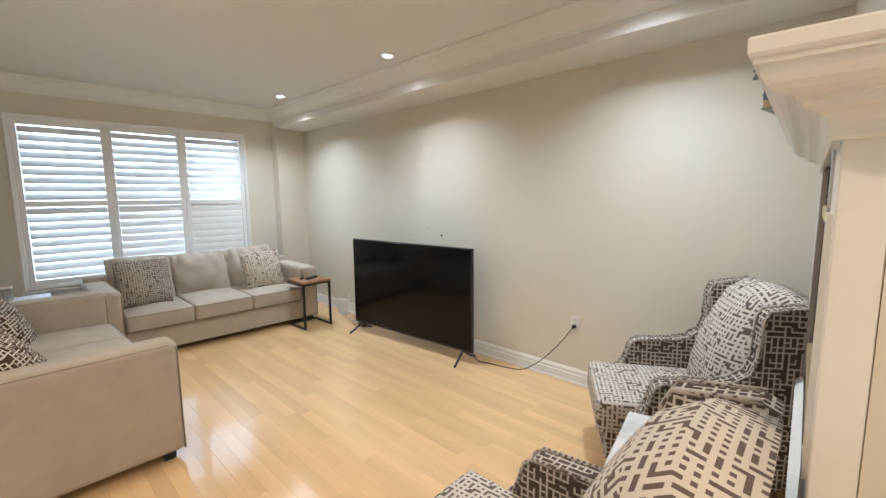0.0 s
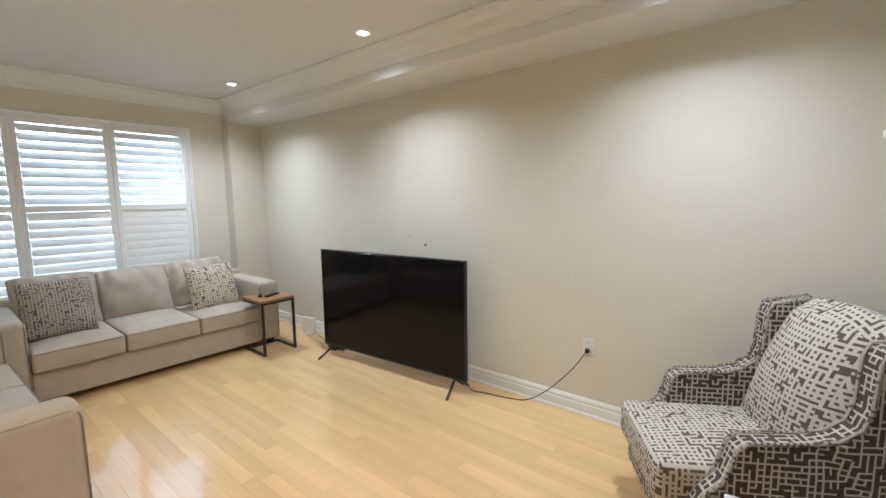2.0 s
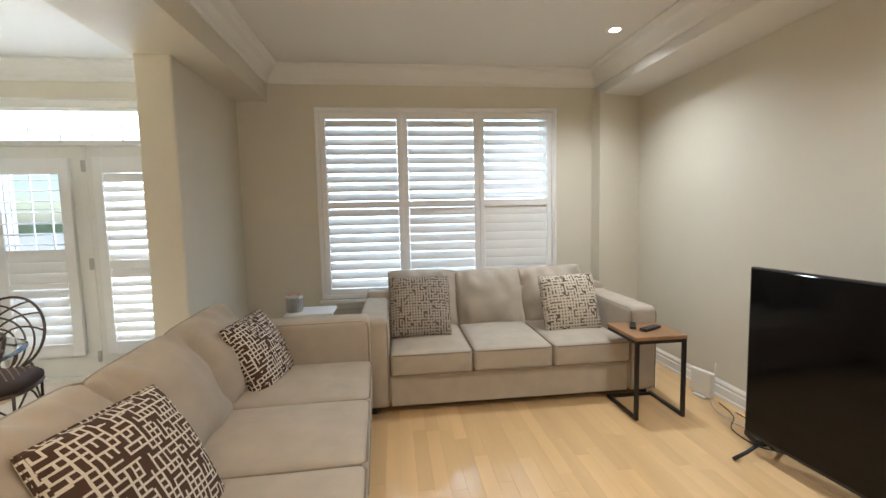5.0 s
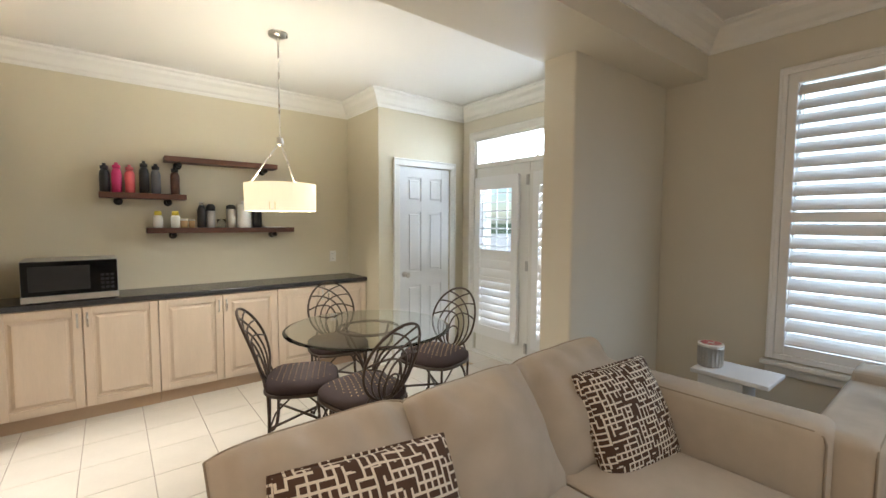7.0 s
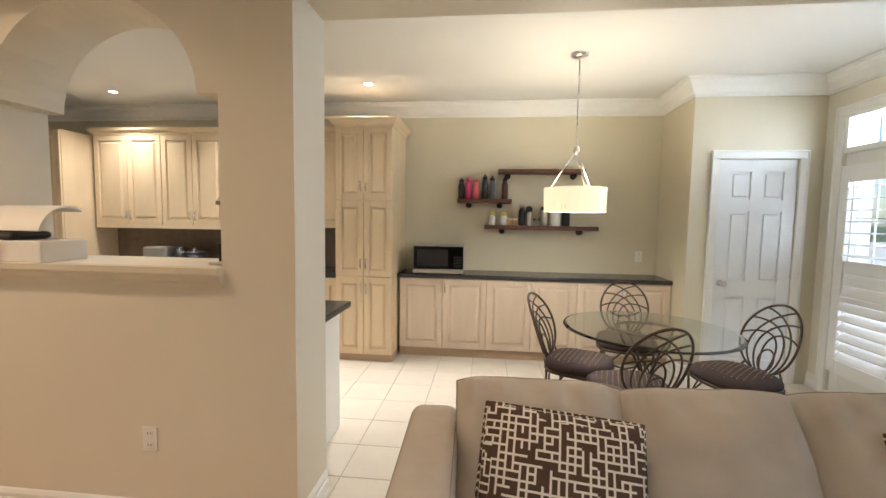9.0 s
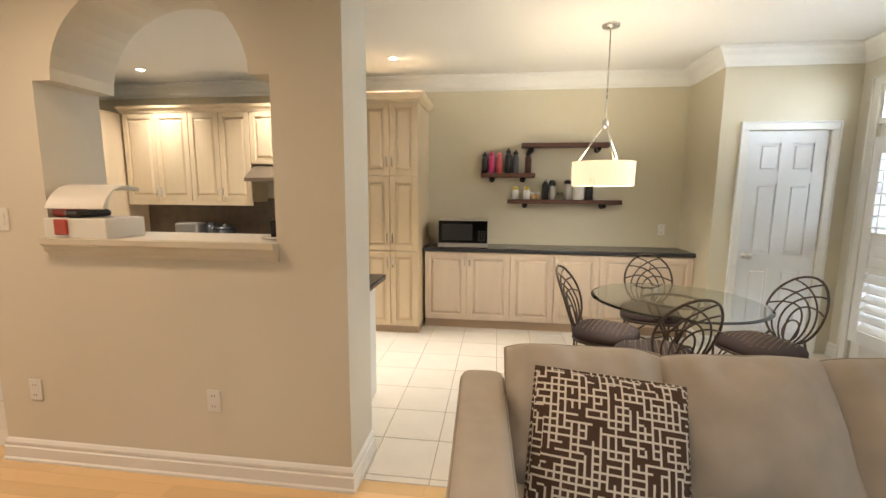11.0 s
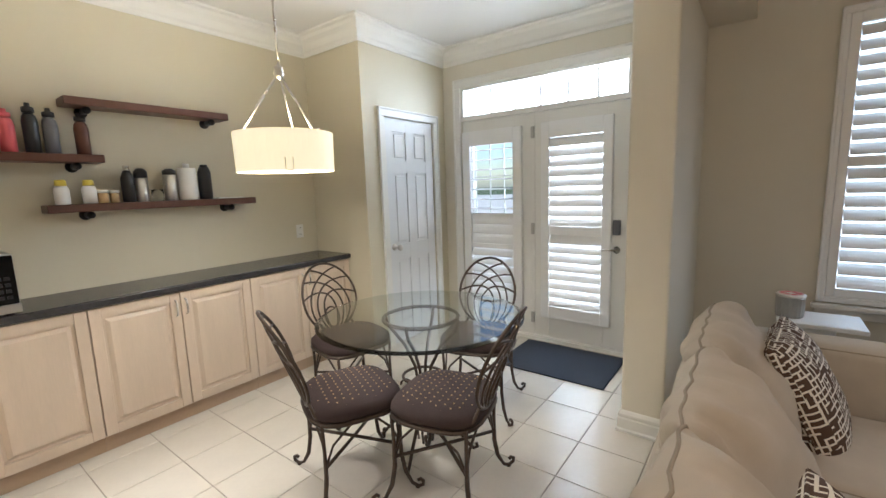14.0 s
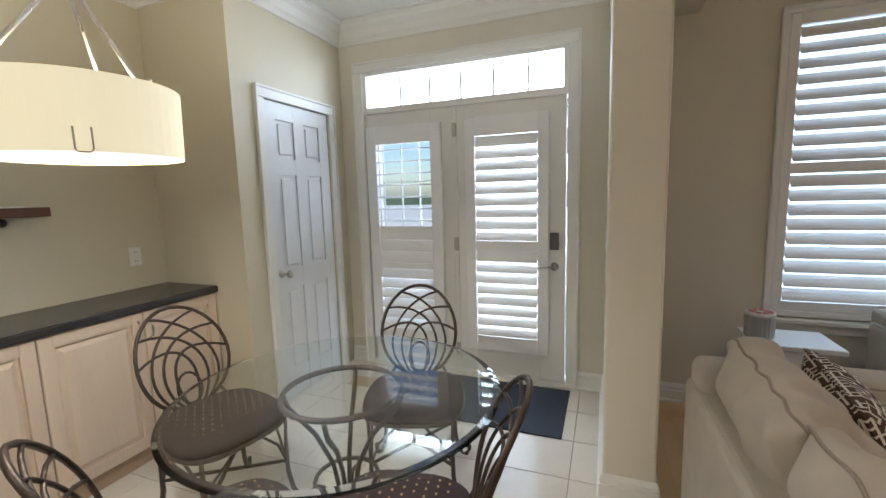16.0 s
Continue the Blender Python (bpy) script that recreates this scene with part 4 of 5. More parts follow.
    for x in (-0.3, 0.3):
        for y in (-0.31, 0.27):
            bm = bmesh.new()
            t_ = 0.07 if y > 0 else 0.0
            v_ = [bm.verts.new(p) for p in ((x - 0.016, y - 0.016 + t_, 0), (x + 0.016, y - 0.016 + t_, 0), (x + 0.016, y + 0.016 + t_, 0), (x - 0.016, y + 0.016 + t_, 0),
                                            (x - 0.026, y - 0.026, 0.16), (x + 0.026, y - 0.026, 0.16), (x + 0.026, y + 0.026, 0.16), (x - 0.026, y + 0.026, 0.16))]
            for q in ((3, 2, 1, 0), (4, 5, 6, 7), (0, 1, 5, 4), (1, 2, 6, 5), (2, 3, 7, 6), (3, 0, 4, 7)):
                bm.faces.new([v_[k_] for k_ in q])
            part("leg", bm, OAKT, c, "tapered brown wooden leg")
    return c


wing_chair("brown and cream fretwork wing armchair standing by the long wall", (-0.70, 3.0, 0), -60)
wing_chair("brown and cream fretwork wing armchair standing in front of the fireplace", (-0.62, 1.405, 0), -88)
mt = thing("accent_table", "small square side table with a white marble top", "side table", at=(-0.49, 2.11, 0), turn=10)
part("tabletop", B(-0.215, 0.215, -0.215, 0.215, 0.575, 0.60, 0.004, 1), MARBLE, mt, "grey-veined white marble top")
bm = bmesh.new()
for x in (-0.18, 0.18):
    for y in (-0.18, 0.18):
        part("leg", B(x - 0.015, x + 0.015, y - 0.015, y + 0.015, 0, 0.575), WALNUT, mt, "dark wooden leg")

# ---- fireplace ----
fp = thing("fireplace", "white moulded fireplace surround with a black glazed firebox", "fireplace")
fp.matrix_basis = FPOSE @ Matrix.Diagonal((1, 1, 1.012, 1))
FN, FF, ON, OF = -1.169, 0.388, -0.93, 0.15
for y0, y1 in ((OF, FF), (FN, ON)):
    pil = part("pilaster", B(0.0, 0.069, y0, y1, 0.0, 1.60, 0.003, 1), WHITE, fp)
    for a, b in ((0.2, 0.86), (0.93, 1.46)):
        bm = bmesh.new()
        box(bm, -0.008, 0.0, y0 + 0.05, y0 + 0.065, a, b)
        box(bm, -0.008, 0.0, y1 - 0.065, y1 - 0.05, a, b)
        box(bm, -0.008, 0.0, y0 + 0.065, y1 - 0.065, b - 0.015, b)
        box(bm, -0.008, 0.0, y0 + 0.065, y1 - 0.065, a, a + 0.015)
        part("moulding", bm, WHITE, pil)
part("apron", B(0.0, 0.069, ON, OF, 0.0, 0.70), WHITE, fp)
bm = bmesh.new()
extrude_path(bm, [(0, 0.685), (0.02, 0.685), (0.028, 0.70), (0.014, 0.715), (0, 0.72)], [(0.0, ON), (0.0, OF)])
part("moulding", bm, WHITE, fp)
bm = bmesh.new()
MP = [(0.0, 1.589), (0.014, 1.589), (0.018, 1.597), (0.018, 1.605)]
MP += [(0.018 + 0.032 * (1 - math.cos(t)), 1.609 + 0.03 * math.sin(t)) for t in [i * math.pi / 10 for i in range(6)]]
MP += [(0.056, 1.644), (0.056, 1.654), (0.066, 1.659)]
MP += [(0.066 + 0.05 * math.sin(t), 1.662 + 0.048 * (1 - math.cos(t))) for t in [i * math.pi / 10 for i in range(6)]]
MP += [(0.124, 1.712), (0.124, 1.719), (0.129, 1.723), (0.132, 1.729), (0.132, 1.751), (0.129, 1.755), (0, 1.755)]
extrude_path(bm, MP, [(0.75, FN), (0.0, FN), (0.0, FF), (0.069, FF)])
box(bm, 0.001, 0.069, FN + 0.001, FF - 0.001, 1.601, 1.7545)
part("mantel", bm, WHITE, fp, "white stepped crown mantel")
for y in (ON + 0.012, OF - 0.012):
    part("trim", B(-0.006, 0.03, y - 0.012, y + 0.012, 0.72, 1.60, 0.002, 1), STEEL, fp, "grey inner trim")
bm = bmesh.new()
box(bm, 0.06, 0.069, ON + 0.024, OF - 0.024, 0.70, 1.60)
box(bm, 0.012, 0.06, OF - 0.09, OF - 0.024, 0.72, 1.60)
box(bm, 0.012, 0.06, ON + 0.024, ON + 0.09, 0.72, 1.60)
box(bm, 0.012, 0.06, ON + 0.09, OF - 0.09, 0.70, 0.86)
part("firebox", bm, FBOX, fp, "black metal firebox")
for i in range(5):
    z = 1.465 + i * 0.026
    part("louvre", B(-0.022, 0.022, ON + 0.09, OF - 0.09, -0.003, 0.003), BLACKM, fp, "black air louvre", m=pose(0.032, 0, z, 0, 25, 0))
part("strip", B(0.004, 0.02, ON + 0.09, OF - 0.09, 1.405, 1.452, 0.003, 1), BRASS, fp, "pale brass strip")
part("strip", B(-0.002, 0.03, ON + 0.09, OF - 0.09, 0.86, 0.895, 0.003, 1), BRASS, fp, "pale brass strip")
part("glass_front", B(0.03, 0.036, ON + 0.09, OF - 0.09, 0.896, 1.404), SCREEN, fp, "dark reflecting glass")


def book(label, cover, at, turn, w, d, h, rx=0):
    b = thing("book", label, "book", "books on the mantel")
    b.matrix_basis = FPOSE @ pose(*at, rx, 0, turn)
    part("page_block", B(-w / 2 + 0.004, w / 2 - 0.006, -d / 2 + 0.004, d / 2 - 0.004, 0.003, h - 0.003), PAGES, b, "cream paper")
    bm = bmesh.new()
    box(bm, -w / 2, w / 2, -d / 2, d / 2, 0, 0.003)
    box(bm, -w / 2, w / 2, -d / 2, d / 2, h - 0.003, h)
    box(bm, w / 2 - 0.006, w / 2, -d / 2, d / 2, 0.003, h - 0.003)
    part("cover", bm, cover, b)


book("dark-covered book lying on the mantel", BLACKP, (-0.03, -1.07, 1.777), 12, 0.2, 0.27, 0.02)
book("thick green-covered book lying on the mantel", GREEN, (-0.05, -0.46, 1.777), 80, 0.16, 0.22, 0.045)
book("blue-covered book lying on the mantel", BLUE, (-0.06, -0.74, 1.777), 95, 0.15, 0.18, 0.03)
book("blue-covered book leaning on the first", BLUE, (-0.06, -0.78, 1.808), 84, 0.14, 0.17, 0.02, 0)

# tray and cup on the sofa corner
tr = thing("console_shelf", "white narrow shelf behind the sofa corner", "shelf", at=(-5.54, 0.50, 0))
part("top", B(-0.15, 0.14, -0.14, 0.23, 0.60, 0.625, 0.004, 1), DOORW, tr, "white top")
part("stand", B(-0.11, 0.11, -0.11, 0.11, 0.0, 0.60, 0.004, 1), DOORW, tr)
cu = thing("candle_jar", "ribbed glass candle jar with a coloured lid", "candle", at=(-5.53, 0.417, 0.625))
bm = bmesh.new()
n = 40
pr = [(0.055, 0), (0.062, 0.01), (0.064, 0.11), (0.06, 0.115)]
rings = [[bm.verts.new(((r + (0.003 if j % 2 else 0)) * math.cos(2 * math.pi * j / n), (r + (0.003 if j % 2 else 0)) * math.sin(2 * math.pi * j / n), z)) for j in range(n)] for r, z in pr]
for a, b in zip(rings, rings[1:]):
    for j in range(n):
        bm.faces.new((a[j], a[(j + 1) % n], b[(j + 1) % n], b[j]))
bm.faces.new(rings[0][::-1])
bm.faces.new(rings[-1])
part("jar", bm, STEEL, cu)
part("lid", lathe(bmesh.new(), [(0.066, 0.116), (0.07, 0.12), (0.07, 0.128), (0.064, 0.132)], 8), WHITEP, cu, "pale octagonal lid")
bm = bmesh.new()
for j in range(8):
    a0, a1 = 2 * math.pi * j / 8, 2 * math.pi * (j + 0.8) / 8
    bm.faces.new([bm.verts.new((r * math.cos(a), r * math.sin(a), 0.1335)) for r, a in ((0.02, a0), (0.055, a0), (0.055, a1), (0.02, a1))])
part("lid_print", bm, CORAL, cu, "red and blue print")


# ---- kitchen and breakfast area ----


def door_panel(bm, w, h, fr=0.055, t=0.022):
    """A raised-panel cabinet door in the xz plane, face to +y, origin at its lower middle."""
    box(bm, -w / 2, -w / 2 + fr, 0, t, 0, h, 0.003, 1)
    box(bm, w / 2 - fr, w / 2, 0, t, 0, h, 0.003, 1)
    box(bm, -w / 2 + fr, w / 2 - fr, 0, t - 0.0005, 0, fr)
    box(bm, -w / 2 + fr, w / 2 - fr, 0, t - 0.0005, h - fr, h)
    return bm


def cab_door(parent, x, y, z, w, h, hx, hz, material, flip=0, hl=0.1):
    d = part("door", door_panel(bmesh.new(), w - 0.006, h - 0.005), material, parent, m=pose(x, y, z + 0.002, 0, 0, flip))
    w, h, fr, t = w - 0.006, h - 0.005, 0.055, 0.022
    bm = bmesh.new()
    rg = [[bm.verts.new((sx * (w / 2 - fr - a), y, z)) for sx, z in ((-1, fr + a), (1, fr + a), (1, h - fr - a), (-1, h - fr - a))] for a, y in ((0.0005, 0.001), (0.0005, t * 0.3), (0.014, t * 0.3), (0.034, t * 0.92))]
    for r0, r1 in zip(rg, rg[1:]):
        for k in range(4):
            bm.faces.new((r0[k], r0[(k + 1) % 4], r1[(k + 1) % 4], r1[k]))
    bm.faces.new(rg[-1])
    bm.faces.new(rg[0][::-1])
    part("panel", bm, material, d)
    bm = bmesh.new()
    tube(bm, [(hx, 0.018, hz - hl / 2), (hx, 0.04, hz - hl / 2 + 0.012), (hx, 0.045, hz), (hx, 0.04, hz + hl / 2 - 0.012), (hx, 0.018, hz + hl / 2)], 0.006, 6)
    part("handle", bm, CHROME, d, "slim nickel handle", smooth=True)


def cabinet(label, x0, x1, yb, yf, z0, z1, rows, material, handle="top", toe=0.0, group="kitchen cabinets", flip=0):
    """A unit from x0 to x1 with doors on its +y face; rows: (z from, z to, door count, handle z offset)."""
    c = thing("cabinet", label, "cabinet", group, at=((x0 + x1) / 2, yb, 0), turn=flip)
    w, d = x1 - x0, abs(yf - yb)
    part("body", B(-w / 2 + 0.001, w / 2 - 0.001, 0.001, d - 0.02, z0 + toe, z1), material, c)
    if toe:
        part("toe_board", B(-w / 2 + 0.001, w / 2 - 0.001, 0.02, d - 0.03, z0, z0 + toe - 0.001), KICK, c, "brown toe board")
    for a, b, count, hz in rows:
        dw = w / count
        for i in range(count):
            side = 1 if (i % 2 == 0 and count > 1) else -1
            cab_door(c, -w / 2 + dw * (i + 0.5), d - 0.019, a, dw, b - a, side * (dw / 2 - 0.028), hz if hz > 0 else (b - a) + hz, material)
    return c


# buffet along the tan wall
for i in range(3):
    x1 = CX + 0.905 * (i + 1)
    cabinet("pickled maple base cabinet with two raised-panel doors under the dark worktop", CX + 0.905 * i + (0.008 if i == 0 else 0), x1, YS, -2.585, 0.0, 0.832, [(0.095, 0.83, 2, -0.10)], MAPLEC, toe=0.09, group="buffet cabinets")
bm = B(CX + 0.003, -2.168, YS + 0.001, -2.56, 0.834, 0.875, 0.008, 2)
solid("worktop", bm, STONE, "long dark speckled worktop of the buffet", "worktop")
# tall pantry cabinet
tc = cabinet("tall maple pantry cabinet with six raised-panel doors", -2.165, -1.59, YS, -2.33, 0.0, 2.33, [(0.08, 0.862, 2, -0.12), (0.866, 1.612, 2, 0.12), (1.616, 2.325, 2, 0.14)], MAPLEK, toe=0.07)
bm = bmesh.new()
extrude_path(bm, [(0, 2.325), (0.008, 2.325), (0.015, 2.35), (0.04, 2.375), (0.055, 2.40), (0.055, 2.415), (0, 2.415)], [(-2.165, YS + 0.02), (-2.165, -2.33), (-1.59, -2.33), (-1.59, -2.6)])
box(bm, -2.16, -1.595, YS + 0.02, -2.335, 2.332, 2.413)
solid("cabinet_cornice", bm, MAPLEK, "moulded maple cornice on the tall cabinet", "cornice")
# run of kitchen units beyond it
for i in range(4):
    x0 = -1.588 + 0.6 * i
    cabinet("maple kitchen base cabinet with two doors", x0, x0 + 0.599, YS, -2.40, 0.0, 0.832, [(0.095, 0.83, 2, -0.10)], MAPLEK, toe=0.09)
solid("worktop", B(-1.588, 0.85, YS + 0.001, -2.37, 0.834, 0.875, 0.006, 2), STONE, "dark speckled kitchen worktop", "worktop")
solid("backsplash", B(-1.588, XE - 0.4, YS + 0.0005, YS + 0.012, 0.876, 1.37), BACKSPL, "brown stone splashback behind the worktop", "backsplash")
cabinet("maple wall cabinet beside the pantry cabinet", -1.588, -0.86, YS, -2.68, 1.33, 2.33, [(1.335, 2.325, 2, 0.10)], MAPLEK)
cabinet("short maple wall cabinet over the range hood", -0.858, -0.20, YS, -2.68, 1.75, 2.33, [(1.755, 2.325, 2, 0.10)], MAPLEK)
cabinet("maple wall cabinet over the worktop", -0.198, 0.54, YS, -2.68, 1.33, 2.33, [(1.335, 2.325, 2, 0.10)], MAPLEK)
cabinet("maple wall cabinet over the worktop", 0.542, 1.36, YS, -2.68, 1.33, 2.33, [(1.335, 2.325, 2, 0.10)], MAPLEK)
bm = bmesh.new()
extrude_path(bm, [(0, 2.325), (0.008, 2.325), (0.015, 2.35), (0.04, 2.375), (0.05, 2.40), (0, 2.40)], [(-1.585, -2.68), (1.36, -2.68), (1.36, YS)])
extrude_path(bm, [(0, 1.29), (0.012, 1.29), (0.012, 1.332), (0, 1.332)], [(-0.198, -2.69), (1.36, -2.69)])
solid("cabinet_cornice", bm, MAPLEK, "moulded maple cornice on the wall cabinets", "cornice")
hd = thing("range_hood", "brown stainless range hood below the short cabinet", "range hood", at=(-0.53, YS, 0))
bm = bmesh.new()
v = [bm.verts.new(p) for p in ((-0.32, 0.01, 1.56), (0.32, 0.01, 1.56), (0.32, 0.50, 1.56), (-0.32, 0.50, 1.56), (-0.30, 0.01, 1.748), (0.30, 0.01, 1.748), (0.30, 0.30, 1.748), (-0.30, 0.30, 1.748), (-0.32, 0.5, 1.60), (0.32, 0.5, 1.60), (-0.32, 0.01, 1.60), (0.32, 0.01, 1.60))]
for q in ((3, 2, 1, 0), (4, 5, 6, 7), (3, 8, 9, 2), (8, 7, 6, 9), (0, 1, 11, 10), (10, 11, 5, 4), (0, 10, 8, 3), (10, 4, 7, 8), (1, 2, 9, 11), (11, 9, 6, 5)):
    bm.faces.new([v[k_] for k_ in q])
part("body", bm, mat("hood_metal", (0.22, 0.17, 0.12), 0.35, metal=0.6), hd)
# east end of the kitchen: side units and a dark opening
cabinet("tall maple cabinet side at the kitchen's far end", 1.40, 1.98, YS, -2.33, 0.0, 2.33, [(0.08, 0.862, 1, -0.12), (0.866, 2.325, 1, 0.12)], MAPLEK, toe=0.07)
# peninsula behind the partition
bm = bmesh.new()
box(bm, -2.10, -0.4, -1.02, PT - 0.002, 0.0, 0.832)
pn = thing("peninsula", "white-panelled peninsula behind the partition", "cabinet")
part("panel", bm, WHITE, pn)
solid("worktop", B(-2.168, -0.4, -1.07, PT - 0.002, 0.834, 0.875, 0.01, 2), STONE, "dark worktop of the peninsula", "worktop")


def lathed(name, label, category, at, profile, material, lid=None, lid_mat=None, lid_label="", n=18, group=""):
    t = thing(name, label, category, group, at=at)
    part("body", lathe(bmesh.new(), profile, n), material, t, smooth=True)
    if lid:
        part("lid", lathe(bmesh.new(), lid, n), lid_mat or BLACKP, t, lid_label, smooth=True)
    return t


# shelves
def shelf(label, x0, x1, z, brackets):
    s = thing("wall_shelf", label, "shelf", "wall shelves", at=((x0 + x1) / 2, YS, z))
    w = x1 - x0
    part("board", B(-w / 2, w / 2, 0.001, 0.155, -0.045, 0.0, 0.003, 1), WALNUT, s, "dark reddish wooden board")
    for bx in brackets:
        bm = bmesh.new()
        lathe(bm, [(0.0, 0.0), (0.032, 0.0), (0.032, 0.006), (0.014, 0.01), (0.014, 0.05), (0.018, 0.052), (0.018, 0.11), (0.02, 0.112), (0.02, 0.125), (0.0, 0.128)], 12)
        bmesh.ops.rotate(bm, verts=bm.verts, matrix=Matrix.Rotation(radians(-90), 3, "X"))
        bmesh.ops.translate(bm, verts=bm.verts, vec=(bx - (x0 + x1) / 2, 0.0, -0.066))
        part("bracket", bm, BLACKM, s, "black iron pipe bracket", smooth=True)


shelf("short dark wooden shelf on pipe brackets, full of bottles", -3.345, -2.76, 1.667, (-3.22, -2.88))
shelf("long dark wooden shelf on pipe brackets, with cups and jars", -4.255, -3.057, 1.385, (-4.08, -3.25))
shelf("empty dark wooden shelf on pipe brackets", -4.105, -3.195, 1.985, (-4.0, -3.3))
SY = YS + 0.085
BOT = [(0.028, 0), (0.034, 0.004), (0.035, 0.14), (0.03, 0.165), (0.02, 0.18)]
for x, m_, lm, hgt, lab in ((-2.80, BLACKP, BLACKP, 1.0, "black shaker bottle"), (-2.875, PINK, PINK, 1.05, "bright pink shaker bottle"), (-2.96, CORAL, CORAL, 1.0, "coral shaker bottle"),
                            (-3.055, BLACKP, BLACKP, 1.18, "tall black bottle"), (-3.135, GREYP, BLACKP, 1.1, "dark grey shaker bottle"), (-3.27, WALNUT, BLACKP, 1.05, "dark brown tumbler with a black lid")):
    lathed("bottle", lab + " standing on the short shelf", "bottle", (x, SY, 1.667), [(r, z * hgt) for r, z in BOT], m_,
           [(0.021, 0.181 * hgt), (0.027, 0.183 * hgt), (0.027, 0.205 * hgt), (0.012, 0.21 * hgt), (0.012, 0.225 * hgt)], lm, "cap", group="bottles on the short shelf")
for x, top in ((-3.14, YELLOW), (-3.265, YELLOW)):
    lathed("jar", "clear seasoning jar with a yellow lid", "jar", (x, SY, 1.385), [(0.03, 0), (0.036, 0.005), (0.036, 0.085), (0.026, 0.105)], WHITEP, [(0.026, 0.106), (0.028, 0.107), (0.026, 0.135), (0.02, 0.14)], top, "yellow lid", group="jars on the long shelf")
lathed("jar", "small jar of brown seasoning", "jar", (-3.325, SY, 1.385), [(0.028, 0), (0.031, 0.004), (0.031, 0.06)], TAN, [(0.032, 0.061), (0.032, 0.078)], WHITEP, "white lid", group="jars on the long shelf")
lathed("jar", "small jar with a white lid and tan contents", "jar", (-3.385, SY, 1.385), [(0.02, 0), (0.024, 0.003), (0.024, 0.058)], TAN, [(0.026, 0.059), (0.026, 0.075)], WHITEP, "white lid", group="jars on the long shelf")
lathed("bottle", "tall black steel water bottle", "bottle", (-3.462, SY, 1.385), [(0.03, 0), (0.036, 0.006), (0.036, 0.15), (0.02, 0.195)], BLACKP, [(0.016, 0.196), (0.017, 0.198), (0.017, 0.225)], CHROME, "steel cap")
lathed("bottle", "grey travel mug with a black lid", "bottle", (-3.535, SY, 1.385), [(0.03, 0), (0.033, 0.004), (0.036, 0.15)], STEEL, [(0.037, 0.151), (0.037, 0.19), (0.02, 0.21)], BLACKP, "black lid")
lathed("glass", "low clear drinking glass", "glass", (-3.62, SY, 1.385), [(0.03, 0), (0.033, 0.003), (0.036, 0.075)], GLASS)
lathed("tumbler", "grey and black patterned travel tumbler", "tumbler", (-3.70, SY, 1.385), [(0.034, 0), (0.037, 0.004), (0.041, 0.17)], STEEL, [(0.04, 0.171), (0.04, 0.195), (0.02, 0.21)], BLACKP, "black lid")
lathed("paper_towel", "white pitcher with a faint print", "pitcher", (-3.81, SY, 1.385), [(0.06, 0), (0.062, 0.005), (0.056, 0.215)], WHITEP, [(0.02, 0.216), (0.02, 0.245)], WHITEP, "white knob")
lathed("bottle", "tall matt black flask", "bottle", (-3.925, SY, 1.385), [(0.036, 0), (0.042, 0.006), (0.042, 0.19), (0.03, 0.225)], BLACKP, [(0.024, 0.226), (0.024, 0.24)], BLACKP, "black cap")
tb = thing("papers", "thin white papers lying on the long shelf", "papers", at=(-4.07, SY, 1.385))
part("sheets", B(-0.09, 0.09, -0.06, 0.06, 0.0005, 0.008), WHITEP, tb)

# microwave oven
mw = thing("microwave_oven", "steel and black microwave oven standing on the worktop", "microwave oven", at=(-2.59, -2.76, 0.875), turn=2)
part("body", B(-0.26, 0.26, -0.17, 0.185, 0.012, 0.292, 0.006, 2), STEEL, mw)
part("door", B(-0.255, 0.14 + 0.115, 0.186, 0.205, 0.055, 0.288, 0.004, 1), SCREEN, mw, "glossy black door")
part("trim", B(-0.26, 0.26, 0.186, 0.207, 0.012, 0.053, 0.003, 1), STEEL, mw, "steel trim")
part("window", B(-0.10, 0.22, 0.2055, 0.2075, 0.085, 0.255, 0.001, 1), BLACKP, mw)
bm = bmesh.new()
for i in range(4):
    for j in range(3):
        box(bm, -0.235 + j * 0.028, -0.215 + j * 0.028, 0.2055, 0.207, 0.08 + i * 0.03, 0.098 + i * 0.03)
part("keypad", bm, BLACKP, mw, "black keys")
bm = bmesh.new()
for x in (-0.22, 0.22):
    for y in (-0.14, 0.15):
        box(bm, x - 0.015, x + 0.015, y - 0.015, y + 0.015, 0.0005, 0.012)
part("foot", bm, BLACKP, mw)

# things on the pass-through ledge
bb = thing("bread_bin", "white arched bread bin with red and black packets in front", "bread bin", at=(-0.915, -0.07, AZ0 + 0.001), turn=0)
bm = bmesh.new()
n = 14
for i in range(n):
    a0, a1 = math.pi * 0.55 * i / n, math.pi * 0.55 * (i + 1) / n
    q = []
    for r in (0.155, 0.148):
        for x in (-0.16, 0.16):
            for a in (a0, a1):
                q.append(bm.verts.new((x, -0.05 + r * math.cos(a + 0.35), 0.085 + 1.15 * r * math.sin(a + 0.35))))
    for f in ((0, 1, 3, 2), (4, 6, 7, 5), (0, 2, 6, 4), (1, 5, 7, 3), (0, 4, 5, 1), (2, 3, 7, 6)):
        bm.faces.new([q[k_] for k_ in f])
bmesh.ops.recalc_face_normals(bm, faces=bm.faces)
part("lid", bm, WHITEP, bb, "white curved lid", smooth=False)
part("tray", B(-0.17, 0.17, -0.13, 0.10, 0.0, 0.10, 0.006, 2), WHITEP, bb)
part("packet", B(0.06, 0.175, -0.10, 0.06, 0.101, 0.20, 0.02, 2), RED, bb, "red packet")
